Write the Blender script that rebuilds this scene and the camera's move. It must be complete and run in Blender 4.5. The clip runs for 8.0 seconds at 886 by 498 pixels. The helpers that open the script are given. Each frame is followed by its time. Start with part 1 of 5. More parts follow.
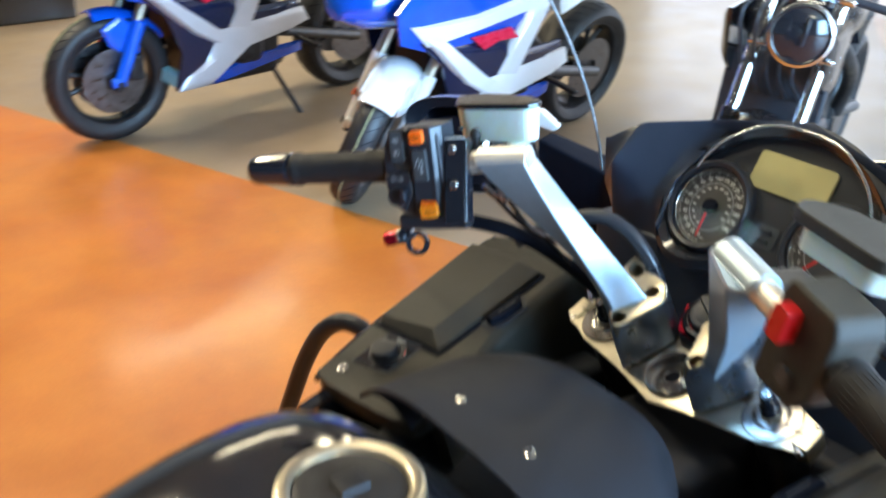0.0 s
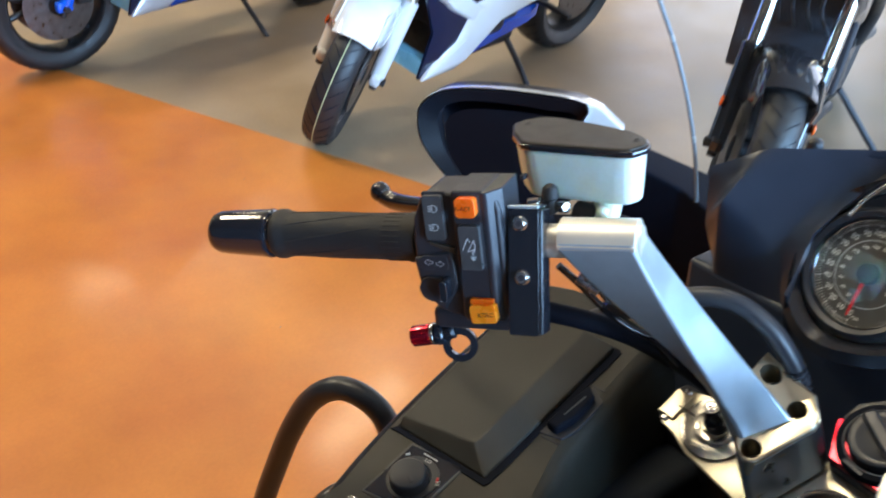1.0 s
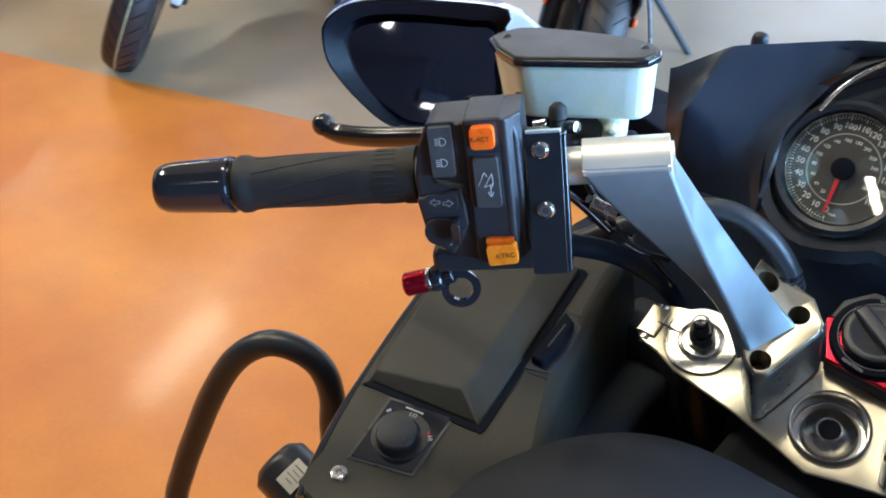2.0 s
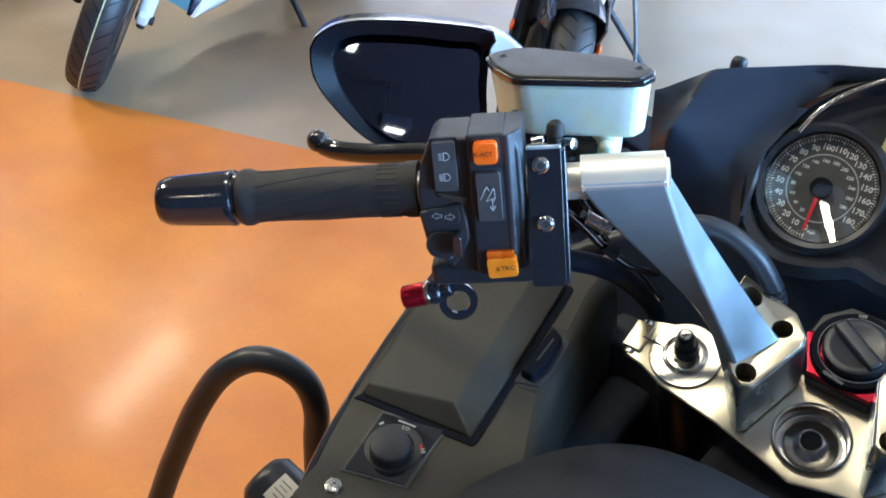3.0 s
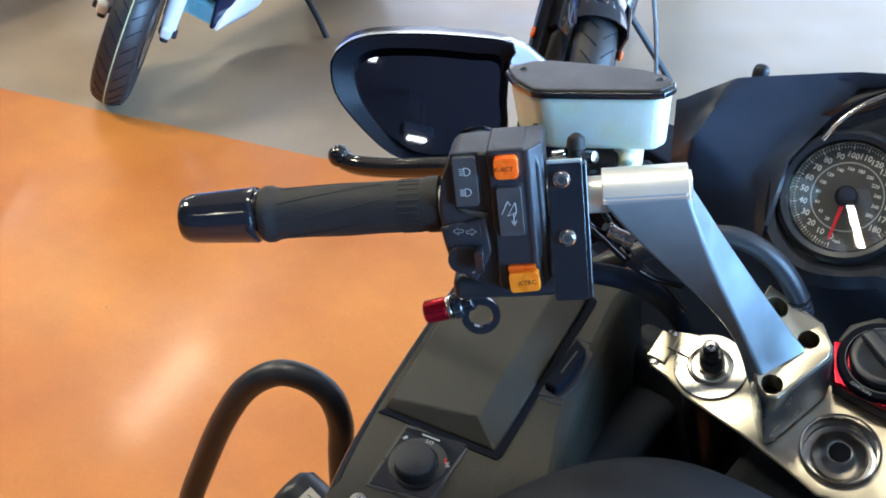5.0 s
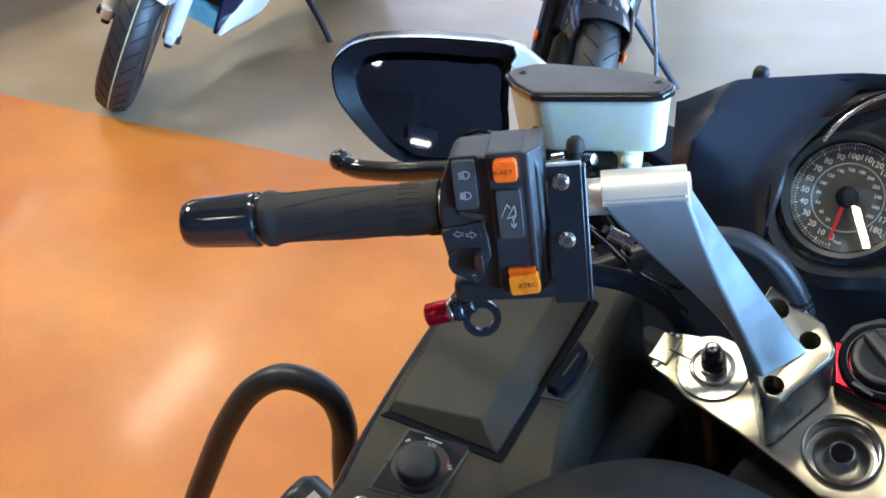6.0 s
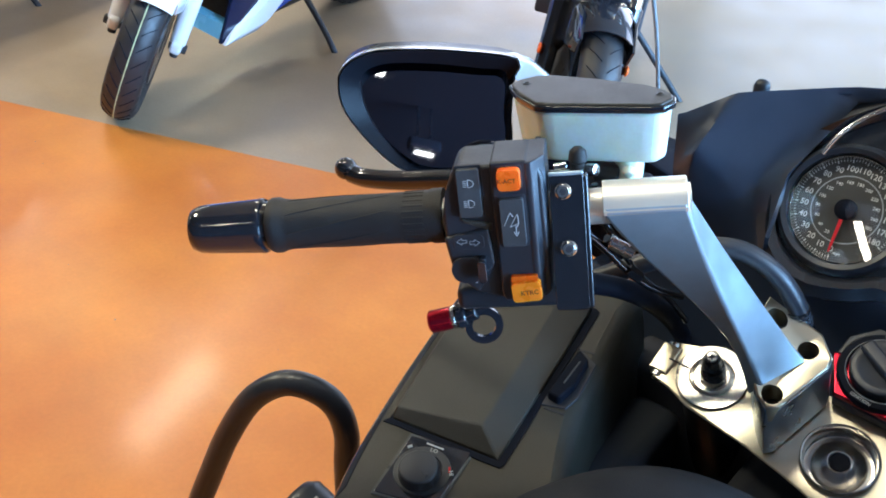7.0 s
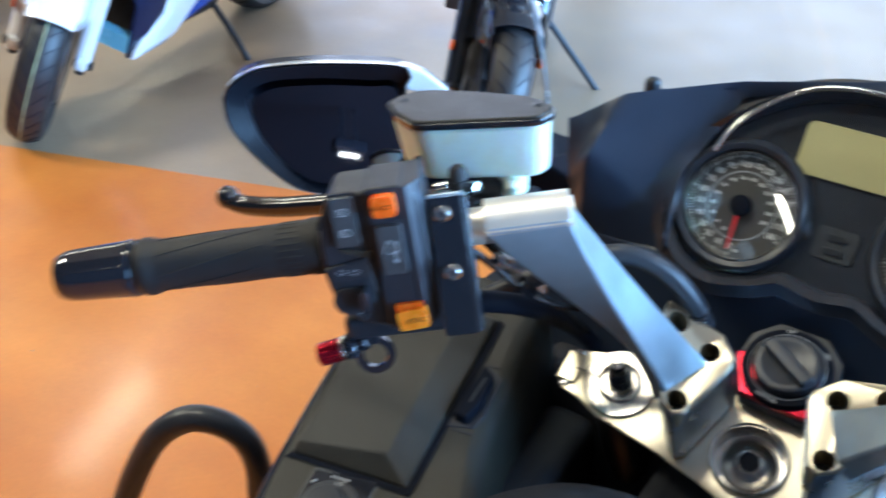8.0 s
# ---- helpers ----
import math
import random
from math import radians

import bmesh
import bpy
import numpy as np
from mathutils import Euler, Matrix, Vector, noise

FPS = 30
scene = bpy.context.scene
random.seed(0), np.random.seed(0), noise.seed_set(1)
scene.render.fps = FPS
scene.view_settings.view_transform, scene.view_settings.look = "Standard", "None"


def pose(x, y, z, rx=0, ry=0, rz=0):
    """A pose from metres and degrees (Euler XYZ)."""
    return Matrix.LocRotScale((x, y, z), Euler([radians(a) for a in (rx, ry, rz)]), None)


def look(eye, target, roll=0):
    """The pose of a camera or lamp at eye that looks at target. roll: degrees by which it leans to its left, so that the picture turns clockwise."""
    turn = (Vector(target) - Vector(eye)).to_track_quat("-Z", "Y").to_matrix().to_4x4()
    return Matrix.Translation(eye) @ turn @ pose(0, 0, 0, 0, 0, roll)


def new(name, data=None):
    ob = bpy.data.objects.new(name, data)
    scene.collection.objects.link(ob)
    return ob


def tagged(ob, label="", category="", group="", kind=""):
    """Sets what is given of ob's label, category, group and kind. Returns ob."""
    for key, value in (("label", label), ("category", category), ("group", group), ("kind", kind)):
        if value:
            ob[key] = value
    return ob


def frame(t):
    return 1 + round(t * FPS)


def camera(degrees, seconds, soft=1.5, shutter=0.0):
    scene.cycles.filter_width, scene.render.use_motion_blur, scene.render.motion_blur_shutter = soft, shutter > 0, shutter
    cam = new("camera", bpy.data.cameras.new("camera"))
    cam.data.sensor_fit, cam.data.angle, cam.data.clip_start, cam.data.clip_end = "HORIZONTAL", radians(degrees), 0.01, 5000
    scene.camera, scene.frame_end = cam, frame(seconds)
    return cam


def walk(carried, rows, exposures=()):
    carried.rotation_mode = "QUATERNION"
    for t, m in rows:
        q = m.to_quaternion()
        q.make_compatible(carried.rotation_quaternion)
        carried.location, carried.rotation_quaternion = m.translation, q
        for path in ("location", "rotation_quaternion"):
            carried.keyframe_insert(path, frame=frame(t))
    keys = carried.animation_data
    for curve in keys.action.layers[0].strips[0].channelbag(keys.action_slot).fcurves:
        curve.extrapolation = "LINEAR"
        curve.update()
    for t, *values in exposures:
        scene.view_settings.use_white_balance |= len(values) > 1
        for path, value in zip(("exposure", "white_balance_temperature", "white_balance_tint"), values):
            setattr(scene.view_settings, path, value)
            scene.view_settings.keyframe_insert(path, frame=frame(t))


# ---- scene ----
cam = camera(48.0, 8.0, soft=1.8, shutter=0.6)
PATH = [
    (0, (0.5667, -0.6787, 1.5107), (-0.8451, 0.3103, 0.7115), 0.08),
    (0.2, (0.4671, -0.6419, 1.5183), (-0.8876, 0.4112, 0.7024), -0.87),
    (0.4, (0.3820, -0.6104, 1.5180), (-0.9004, 0.4714, 0.6262), -0.61),
    (0.5, (0.3475, -0.5929, 1.5141), (-0.9299, 0.4580, 0.5793), -1.18),
    (0.6, (0.3195, -0.5777, 1.5102), (-0.9561, 0.4530, 0.5509), -0.28),
    (0.8, (0.2762, -0.5495, 1.5041), (-1.0251, 0.4639, 0.5609), 0.78),
    (1, (0.2429, -0.5239, 1.4979), (-1.0665, 0.4661, 0.5411), 0.48),
    (1.2, (0.2122, -0.5118, 1.4904), (-1.0334, 0.4585, 0.4335), -0.51),
    (2.3, (0.088, -0.5913, 1.469), (-0.8845, 0.7547, 0.355), 4.0),
    (2.5, (0.0872, -0.5971, 1.472), (-0.8842, 0.7711, 0.384), 5.1),
    (3, (0.0927, -0.5951, 1.471), (-0.8906, 0.7518, 0.367), 4.2),
    (3.5, (0.0904, -0.5932, 1.471), (-0.9013, 0.7463, 0.366), 4.2),
    (4, (0.0907, -0.5896, 1.47), (-0.9048, 0.7452, 0.362), 3.7),
    (4.5, (0.091, -0.5924, 1.473), (-0.9216, 0.7369, 0.374), 3.2),
    (6, (0.0952, -0.5919, 1.476), (-0.9411, 0.7269, 0.387), 2.1),
    (6.5, (0.098, -0.598, 1.478), (-0.945, 0.73, 0.405), 2.5),
    (7, (0.1004, -0.5999, 1.479), (-0.9481, 0.7261, 0.409), 2.5),
    (7.5, (0.1032, -0.5996, 1.483), (-0.9676, 0.716, 0.423), 1.0),
    (8, (0.1082, -0.5563, 1.483), (-0.836, 0.8413, 0.409), 0.9),
]
walk(cam, [(t, look(eye, target, roll)) for t, eye, target, roll in PATH], [(0.0, -0.04, 6400, 13), (0.5, -0.16, 6250, 14), (1.0, -0.22, 6350, 16), (2.5, 0.0, 5700, 13), (7.5, 0.03, 5700, 13), (8.0, 0.02, 5500, 13)])

# ---- light ----
world = bpy.data.worlds.new("sky")
scene.world = world
world.use_nodes = True
wn = world.node_tree
sky = wn.nodes.new("ShaderNodeTexSky")
sky.sky_type, sky.sun_disc = "NISHITA", False
sky.sun_elevation, sky.sun_rotation = radians(38), radians(60)
wn.links.new(sky.outputs[0], wn.nodes["Background"].inputs[0])
wn.nodes["Background"].inputs[1].default_value = 0.12


def area(name, m, w, h, watts, colour):
    data = bpy.data.lights.new(name, "AREA")
    data.shape, data.size, data.size_y, data.energy, data.color = "RECTANGLE", w, h, watts, colour
    ob = new(name, data)
    ob.matrix_basis = m
    return ob


sun = new("sun", bpy.data.lights.new("sun", "SUN"))
sun.data.energy, sun.data.angle, sun.data.color = 2.5, radians(0.6), (1.0, 0.94, 0.84)
sun.matrix_basis = pose(0, 0, 10, 52, 0, 120)

# daylight in the glazed fronts (ahead of the parked motorcycle and to its right)
for wx in (-6.6, -2.2, 2.2, 6.6):
    area("window_light", pose(wx, 8.85, 1.9, 90, 0, 180), 3.6, 3.0, 130, (0.8, 0.86, 1.0))
for wy, watts in ((0.6, 1600), (4.2, 1400), (7.2, 1200)):
    area("window_light", pose(7.85, wy, 2.3, 90, 0, 90), 2.8, 3.7, watts, (0.36, 0.66, 1.0))
# ceiling lamps: x, y, turn, length, watts
LAMPS = [(-5.65, 3.05, 108, 1.2, 90), (-8.9, 6.7, 138, 1.3, 92), (-9.25, 2.9, 97, 2.4, 120), (-2.3, 4.6, 138, 1.3, 38), (-1.3, -0.4, 20, 1.3, 55), (-4.4, -1.0, 138, 1.3, 170),
         (-1.15, -4.8, 103.5, 0.42, 8), (1.88, -3.08, 110, 0.1, 0.5), (2.65, -3.58, 20, 0.13, 0.6), (2.4, 3.0, 138, 1.3, 55), (-8.5, -2.4, 20, 1.3, 92), (4.6, -0.9, 20, 1.3, 60)]
for lx, ly, turn, length, watts in LAMPS:
    area("lamp_light", pose(lx, ly, 4.22, 0, 0, turn), length, 0.3 if length > 1 else (0.055 if length > 0.3 else 0.045), watts, (1.0, 0.88, 0.58))

# ---- materials ----


def material(name, colour, rough=0.5, metal=0.0, vary=0.15, scale=20.0, bump=0.0, bump_scale=200.0, rough_vary=0.1,
             coat=0.0, coat_rough=0.06, second=None, patch=None, transmission=0.0, emit=0.0, aniso=0.0, subsurface=0.0, spec=0.5):
    """A surface with two sizes of variation: broad stains and fine grain, in metres of the object."""
    mat = bpy.data.materials.new(name)
    mat.use_nodes = True
    nt = mat.node_tree
    n, li = nt.nodes, nt.links
    b = n["Principled BSDF"]
    tc = n.new("ShaderNodeTexCoord")
    geo = n.new("ShaderNodeNewGeometry")
    broad = n.new("ShaderNodeTexNoise")
    broad.inputs["Scale"].default_value, broad.inputs["Detail"].default_value = scale, 6
    li.new(geo.outputs["Position"], broad.inputs["Vector"])
    fine = n.new("ShaderNodeTexNoise")
    fine.inputs["Scale"].default_value, fine.inputs["Detail"].default_value = bump_scale, 3
    li.new(geo.outputs["Position"], fine.inputs["Vector"])
    ramp = n.new("ShaderNodeMapRange")
    ramp.inputs[1].default_value, ramp.inputs[2].default_value = 0.3, 0.7
    ramp.inputs[3].default_value, ramp.inputs[4].default_value = 1 - vary, 1 + vary
    li.new(broad.outputs[0], ramp.inputs[0])
    ramp2 = n.new("ShaderNodeMapRange")
    ramp2.inputs[1].default_value, ramp2.inputs[2].default_value = 0.3, 0.7
    ramp2.inputs[3].default_value, ramp2.inputs[4].default_value = 1 - vary * 0.5, 1 + vary * 0.5
    li.new(fine.outputs[0], ramp2.inputs[0])
    both = n.new("ShaderNodeMath")
    both.operation = "MULTIPLY"
    li.new(ramp.outputs[0], both.inputs[0])
    li.new(ramp2.outputs[0], both.inputs[1])
    base = n.new("ShaderNodeMix")
    base.data_type = "RGBA"
    base.blend_type = "MULTIPLY"
    base.inputs[0].default_value = 1.0
    base.inputs[6].default_value = (*colour, 1)
    if second:
        mixer = n.new("ShaderNodeMix")
        mixer.data_type = "RGBA"
        mixer.inputs[6].default_value, mixer.inputs[7].default_value = (*colour, 1), (*second, 1)
        cloud = n.new("ShaderNodeTexNoise")
        cloud.inputs["Scale"].default_value, cloud.inputs["Detail"].default_value = patch or scale * 0.4, 8
        cloud.inputs["Roughness"].default_value = 0.62
        li.new(geo.outputs["Position"], cloud.inputs["Vector"])
        cr = n.new("ShaderNodeMapRange")
        cr.inputs[1].default_value, cr.inputs[2].default_value = 0.36, 0.66
        li.new(cloud.outputs[0], cr.inputs[0])
        li.new(cr.outputs[0], mixer.inputs[0])
        li.new(mixer.outputs[2], base.inputs[6])
    li.new(both.outputs[0], base.inputs[7])
    li.new(base.outputs[2], b.inputs["Base Color"])
    rr = n.new("ShaderNodeMapRange")
    rr.inputs[1].default_value, rr.inputs[2].default_value = 0.3, 0.7
    rr.inputs[3].default_value, rr.inputs[4].default_value = max(0.02, rough - rough_vary), min(1, rough + rough_vary)
    li.new(broad.outputs[0], rr.inputs[0])
    li.new(rr.outputs[0], b.inputs["Roughness"])
    b.inputs["Metallic"].default_value = metal
    b.inputs["Coat Weight"].default_value, b.inputs["Coat Roughness"].default_value = coat, coat_rough
    b.inputs["Transmission Weight"].default_value = transmission
    b.inputs["Anisotropic"].default_value = aniso
    b.inputs["Specular IOR Level"].default_value = spec
    if subsurface:
        b.inputs["Subsurface Weight"].default_value, b.inputs["Subsurface Scale"].default_value = subsurface, 0.01
    if emit:
        b.inputs["Emission Color"].default_value, b.inputs["Emission Strength"].default_value = (*colour, 1), emit
    if bump:
        bp = n.new("ShaderNodeBump")
        bp.inputs["Strength"].default_value, bp.inputs["Distance"].default_value = bump, 0.001
        li.new(fine.outputs[0], bp.inputs["Height"])
        li.new(bp.outputs[0], b.inputs["Normal"])
    return mat


def clear(name, tint, gloss_rough=0.03, share=1.0):
    """Thin clear sheet: lets light straight through and mirrors more at grazing angles."""
    mat = bpy.data.materials.new(name)
    mat.use_nodes = True
    nt = mat.node_tree
    n, li = nt.nodes, nt.links
    out = n["Material Output"]
    tr, gl, mx, lw = (n.new("ShaderNodeBsdfTransparent"), n.new("ShaderNodeBsdfGlossy"), n.new("ShaderNodeMixShader"), n.new("ShaderNodeLayerWeight"))
    power, scale, lift = n.new("ShaderNodeMath"), n.new("ShaderNodeMath"), n.new("ShaderNodeMath")
    power.operation, scale.operation, lift.operation = "POWER", "MULTIPLY", "ADD"
    power.inputs[1].default_value, scale.inputs[1].default_value, lift.inputs[1].default_value = 4.0, 0.6 * share, 0.025 * share
    tr.inputs[0].default_value = (*tint, 1)
    gl.inputs["Roughness"].default_value = gloss_rough
    li.new(lw.outputs["Facing"], power.inputs[0])
    li.new(power.outputs[0], scale.inputs[0])
    li.new(scale.outputs[0], lift.inputs[0])
    li.new(lift.outputs[0], mx.inputs[0])
    li.new(tr.outputs[0], mx.inputs[1])
    li.new(gl.outputs[0], mx.inputs[2])
    li.new(mx.outputs[0], out.inputs[0])
    return mat


grain_black = material("grained black plastic", (0.03, 0.0275, 0.02), 0.43, 0, 0.16, 30, 0.7, 1500, 0.06, spec=0.5)
cowl_black = material("smooth dark cowl plastic", (0.035, 0.048, 0.078), 0.37, 0, 0.1, 25, 0.08, 1500, 0.04, spec=0.5)
satin_black = material("satin black plastic", (0.024, 0.028, 0.037), 0.36, 0, 0.15, 40, 0.12, 600, 0.08)
gloss_black = material("gloss black paint", (0.012, 0.014, 0.02), 0.12, 0, 0.1, 25, 0.0, 300, 0.05, coat=0.6)
deep_black = material("dull black frame paint", (0.024, 0.026, 0.034), 0.6, 0, 0.2, 40, 0.1, 400)
housing_black = material("moulded black switch plastic", (0.02, 0.024, 0.032), 0.42, 0, 0.1, 60, 0.2, 1600, 0.05)
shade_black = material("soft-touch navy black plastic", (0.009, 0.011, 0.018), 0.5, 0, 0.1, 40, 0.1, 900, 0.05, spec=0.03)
rim_black = material("smooth black mirror plastic", (0.009, 0.01, 0.014), 0.3, 0, 0.1, 40, 0.0, 900, 0.04, spec=0.08)
console_black = material("matt console plastic", (0.018, 0.021, 0.029), 0.6, 0, 0.15, 25, 0.5, 900, 0.06, spec=0.28)
lid_black = material("fine-grained dark grey plastic", (0.017, 0.016, 0.014), 0.42, 0, 0.12, 60, 0.3, 2500, 0.05)
rubber = material("black grip rubber", (0.011, 0.011, 0.012), 0.62, 0, 0.15, 60, 0.3, 1200, 0.08)
tyre_rubber = material("tyre rubber", (0.015, 0.015, 0.017), 0.5, 0, 0.2, 30, 0.2, 500)
# riser metal with the windows' blue light put into its colour
alu = material("bead-blasted aluminium", (0.57, 0.7, 0.81), 0.35, 0.74, 0.05, 60, 0.06, 1500, 0.05)
# shaded sides of the riser foot: dark blue reflection put into the colour
alu_shaded = material("aluminium with shade in its colour", (0.42, 0.52, 0.66), 0.3, 1.0, 0.05, 60, 0.06, 1500, 0.05)
# same metal where lamps light it, the cream highlight put into the colour
alu_lit = material("satin aluminium with lamplight in its colour", (0.93, 0.9, 0.81), 0.42, 0.7, 0.03, 30, 0.05, 1800, 0.02)
# aluminium with the warm ceiling reflection put into its beige
alu_warm = material("machined aluminium", (0.58, 0.525, 0.4), 0.32, 0.96, 0.03, 30, 0.04, 1800, 0.02)
chrome = material("polished steel", (0.7, 0.69, 0.67), 0.16, 1.0, 0.03, 40, 0.0, 500, 0.02)
nut_steel = material("turned steel", (0.46, 0.44, 0.41), 0.22, 1.0, 0.04, 30, 0.02, 1500, 0.03)
steel = material("zinc-plated bolt steel", (0.6, 0.6, 0.6), 0.25, 1.0, 0.1, 200, 0.05, 900)
red_alu = material("red anodised aluminium", (0.5, 0.008, 0.03), 0.22, 0.8, 0.08, 100, 0.0, 500, 0.05, coat=0.3)
red_paint = material("red plastic", (0.6, 0.012, 0.015), 0.35, 0, 0.1, 80, 0.05, 800)
orange_plastic = material("translucent orange plastic", (0.95, 0.15, 0.008), 0.3, 0, 0.08, 120, 0.05, 900, 0.08, subsurface=0.4)
amber_plastic = material("translucent amber plastic", (1.0, 0.27, 0.012), 0.3, 0, 0.08, 120, 0.05, 900, 0.08, subsurface=0.4)
grey_button = material("dark grey button plastic", (0.055, 0.06, 0.065), 0.36, 0, 0.12, 90, 0.1, 900)
print_white = material("white print", (0.42, 0.44, 0.45), 0.5, 0, 0.1, 200)
figure_white = material("white gauge figures", (0.85, 0.84, 0.8), 0.5, 0, 0.06, 200)
print_dark = material("dark brown print", (0.12, 0.02, 0.005), 0.5, 0, 0.1, 200)
milky = material("milky white plastic", (0.66, 0.79, 0.8), 0.38, 0, 0.05, 40, 0.03, 400, 0.05, subsurface=0.35, second=(0.7, 0.73, 0.46), patch=12)
label_white = material("paper label", (0.75, 0.73, 0.68), 0.6, 0, 0.06, 80)
body_white = material("pearl white bodywork", (0.72, 0.74, 0.76), 0.16, 0, 0.03, 12, 0, 300, 0.04, coat=0.6)
body_silver = material("silver bodywork", (0.5, 0.52, 0.55), 0.22, 0.5, 0.04, 20, 0, 300, 0.04, coat=0.5)
pearl_grey = material("pale silver-white bodywork", (0.5, 0.52, 0.56), 0.2, 0.1, 0.04, 12, 0, 300, 0.04, coat=0.5)
body_blue = material("deep blue bodywork", (0.004, 0.07, 0.5), 0.16, 0, 0.1, 12, 0, 300, 0.04, coat=0.7)
bright_blue = material("bright blue fork paint", (0.004, 0.11, 0.75), 0.2, 0, 0.1, 12, 0, 300, 0.04, coat=0.5)
pale_blue = material("pale blue bodywork", (0.22, 0.5, 0.62), 0.25, 0, 0.05, 12, 0, 300, 0.04, coat=0.4)
navy = material("navy bodywork", (0.003, 0.01, 0.042), 0.2, 0, 0.1, 12, 0, 300, 0.04, coat=0.5)
badge_red = material("red badge vinyl", (0.65, 0.01, 0.05), 0.3, 0, 0.05, 50)
engine_grey = material("cast engine metal", (0.12, 0.12, 0.125), 0.45, 0.8, 0.25, 30, 0.3, 300)
dark_metal = material("dark cast metal", (0.035, 0.036, 0.04), 0.4, 0.6, 0.25, 30, 0.3, 300)
muffler_metal = material("brushed titanium", (0.55, 0.5, 0.44), 0.3, 1.0, 0.1, 15, 0.05, 500)
gauge_face = material("gauge face black", (0.07, 0.068, 0.062), 0.5, 0, 0.08, 60)
needle_red = material("red needle", (0.75, 0.012, 0.02), 0.4, 0, 0.05, 60)
# the display is off; its weak emission replaces light that it reflects
lcd = material("pale green display with added glow", (0.62, 0.55, 0.25), 0.4, 0.5, 0.05, 30, emit=0.08)
lens_clear = clear("clear gauge lens", (0.95, 0.96, 0.97), 0.01)
screen_clear = clear("clear windscreen acrylic", (0.95, 0.97, 0.97), 0.04)
# navy colour of the glass stands in for dark surroundings reflected in it
mirror_glass = material("mirror glass with its dark reflection in the colour", (0.17, 0.19, 0.26), 0.015, 1.0, 0.0, 10, 0, 100, 0.005)
edge_acrylic = material("polished acrylic edge", (0.34, 0.37, 0.4), 0.2, 0, 0.1, 40, transmission=0.3)
orange_lens = material("orange signal lens", (0.85, 0.13, 0.01), 0.2, 0, 0.1, 50, coat=0.5)
stripe_paint = material("yellow-green tyre paint", (0.4, 0.43, 0.24), 0.6, 0, 0.2, 60)
disc_metal = material("brake disc steel", (0.17, 0.17, 0.18), 0.36, 1.0, 0.15, 40)
wall_paint = material("warm grey wall paint", (0.32, 0.29, 0.25), 0.7, 0, 0.06, 1.5, 0.05, 150)
cream_paint = material("tan ceiling paint", (0.34, 0.3, 0.24), 0.8, 0, 0.05, 1.0, 0.1, 60)
# for unseen surfaces that should reflect dark
dark_paint = material("dark ceiling paint", (0.045, 0.045, 0.05), 0.8, 0, 0.12, 1.0, 0.1, 60)
frame_metal = material("bronze window frame", (0.06, 0.055, 0.05), 0.4, 0.8, 0.1, 10)
pane_glass = clear("window glass", (0.97, 0.98, 0.98), 0.0)
lamp_white = material("lamp housing enamel", (0.7, 0.7, 0.68), 0.4, 0, 0.05, 10)
orange_floor = material("orange acid-stained concrete", (0.61, 0.212, 0.034), 0.42, 0, 0.07, 5, 0.08, 90, 0.06, coat=0.12, coat_rough=0.12, second=(0.48, 0.138, 0.02), patch=1.5)
grey_floor = material("sealed grey concrete", (0.375, 0.286, 0.19), 0.4, 0, 0.07, 4, 0.08, 90, 0.08, coat=0.2, coat_rough=0.2, spec=0.42, second=(0.275, 0.207, 0.143), patch=0.9)
outside_ground = material("pale asphalt outside", (0.3, 0.29, 0.28), 0.8, 0, 0.15, 2)

# ---- shape helpers ----
PLACE = {}
I4 = Matrix.Identity(4)
X, Y, Z = Vector((1, 0, 0)), Vector((0, 1, 0)), Vector((0, 0, 1))


def axes(o, ex, ey, ez):
    m = Matrix.Identity(4)
    for i, v in enumerate((ex, ey, ez)):
        for r in range(3):
            m[r][i] = v[r]
    m.translation = Vector(o)
    return m


def frame_of(o, ex, ez):
    ex = Vector(ex).normalized()
    ez = Vector(ez)
    ez = (ez - ez.dot(ex) * ex).normalized()
    return axes(o, ex, ez.cross(ex), ez)


def part(name, bm, mat, parent=None, label="", m=I4, mm=True, sharp=38, mirror=False):
    """Links a bmesh as one mesh object. mm: its numbers are millimetres in the frame m. mirror: on the other side of the machine."""
    if mm:
        bm.transform(Matrix.Scale(0.001, 4))
    if mirror:
        bm.transform((RIGHT_BAR if m is BAR or m is RES else I4) @ Matrix.Diagonal((-1, 1, 1, 1)) @ m)
        m = I4
    bmesh.ops.recalc_face_normals(bm, faces=bm.faces)
    limit = math.cos(radians(sharp + 8))
    corners = []
    for f in bm.faces:
        fn = f.normal
        for v in f.verts:
            total = Vector((0, 0, 0))
            for g in v.link_faces:
                if g.normal.dot(fn) > limit:
                    total += g.normal * g.calc_area()
            corners.append(total.normalized() if total.length > 0 else fn.copy())
    me = bpy.data.meshes.new(name)
    bm.to_mesh(me)
    bm.free()
    me.materials.append(mat)
    me.shade_smooth()
    me.set_sharp_from_angle(angle=radians(sharp))
    me.normals_split_custom_set(corners)
    ob = new(name, me)
    if parent is not None:
        ob.parent = parent
        ob.matrix_parent_inverse = PLACE[parent].inverted()
    ob.matrix_basis = m
    PLACE[ob] = m
    if label:
        ob["label"] = label
    return ob


def thing(name, m, label, category, group="", kind=""):
    ob = new(name)
    ob.empty_display_size = 0.1
    ob.matrix_basis = m
    PLACE[ob] = m
    return tagged(ob, label, category, group, kind)


def bevel_all(bm, edges, w, seg=2):
    if w > 0:
        bmesh.ops.bevel(bm, geom=edges, offset=w, segments=seg, profile=0.5, affect="EDGES", clamp_overlap=True)


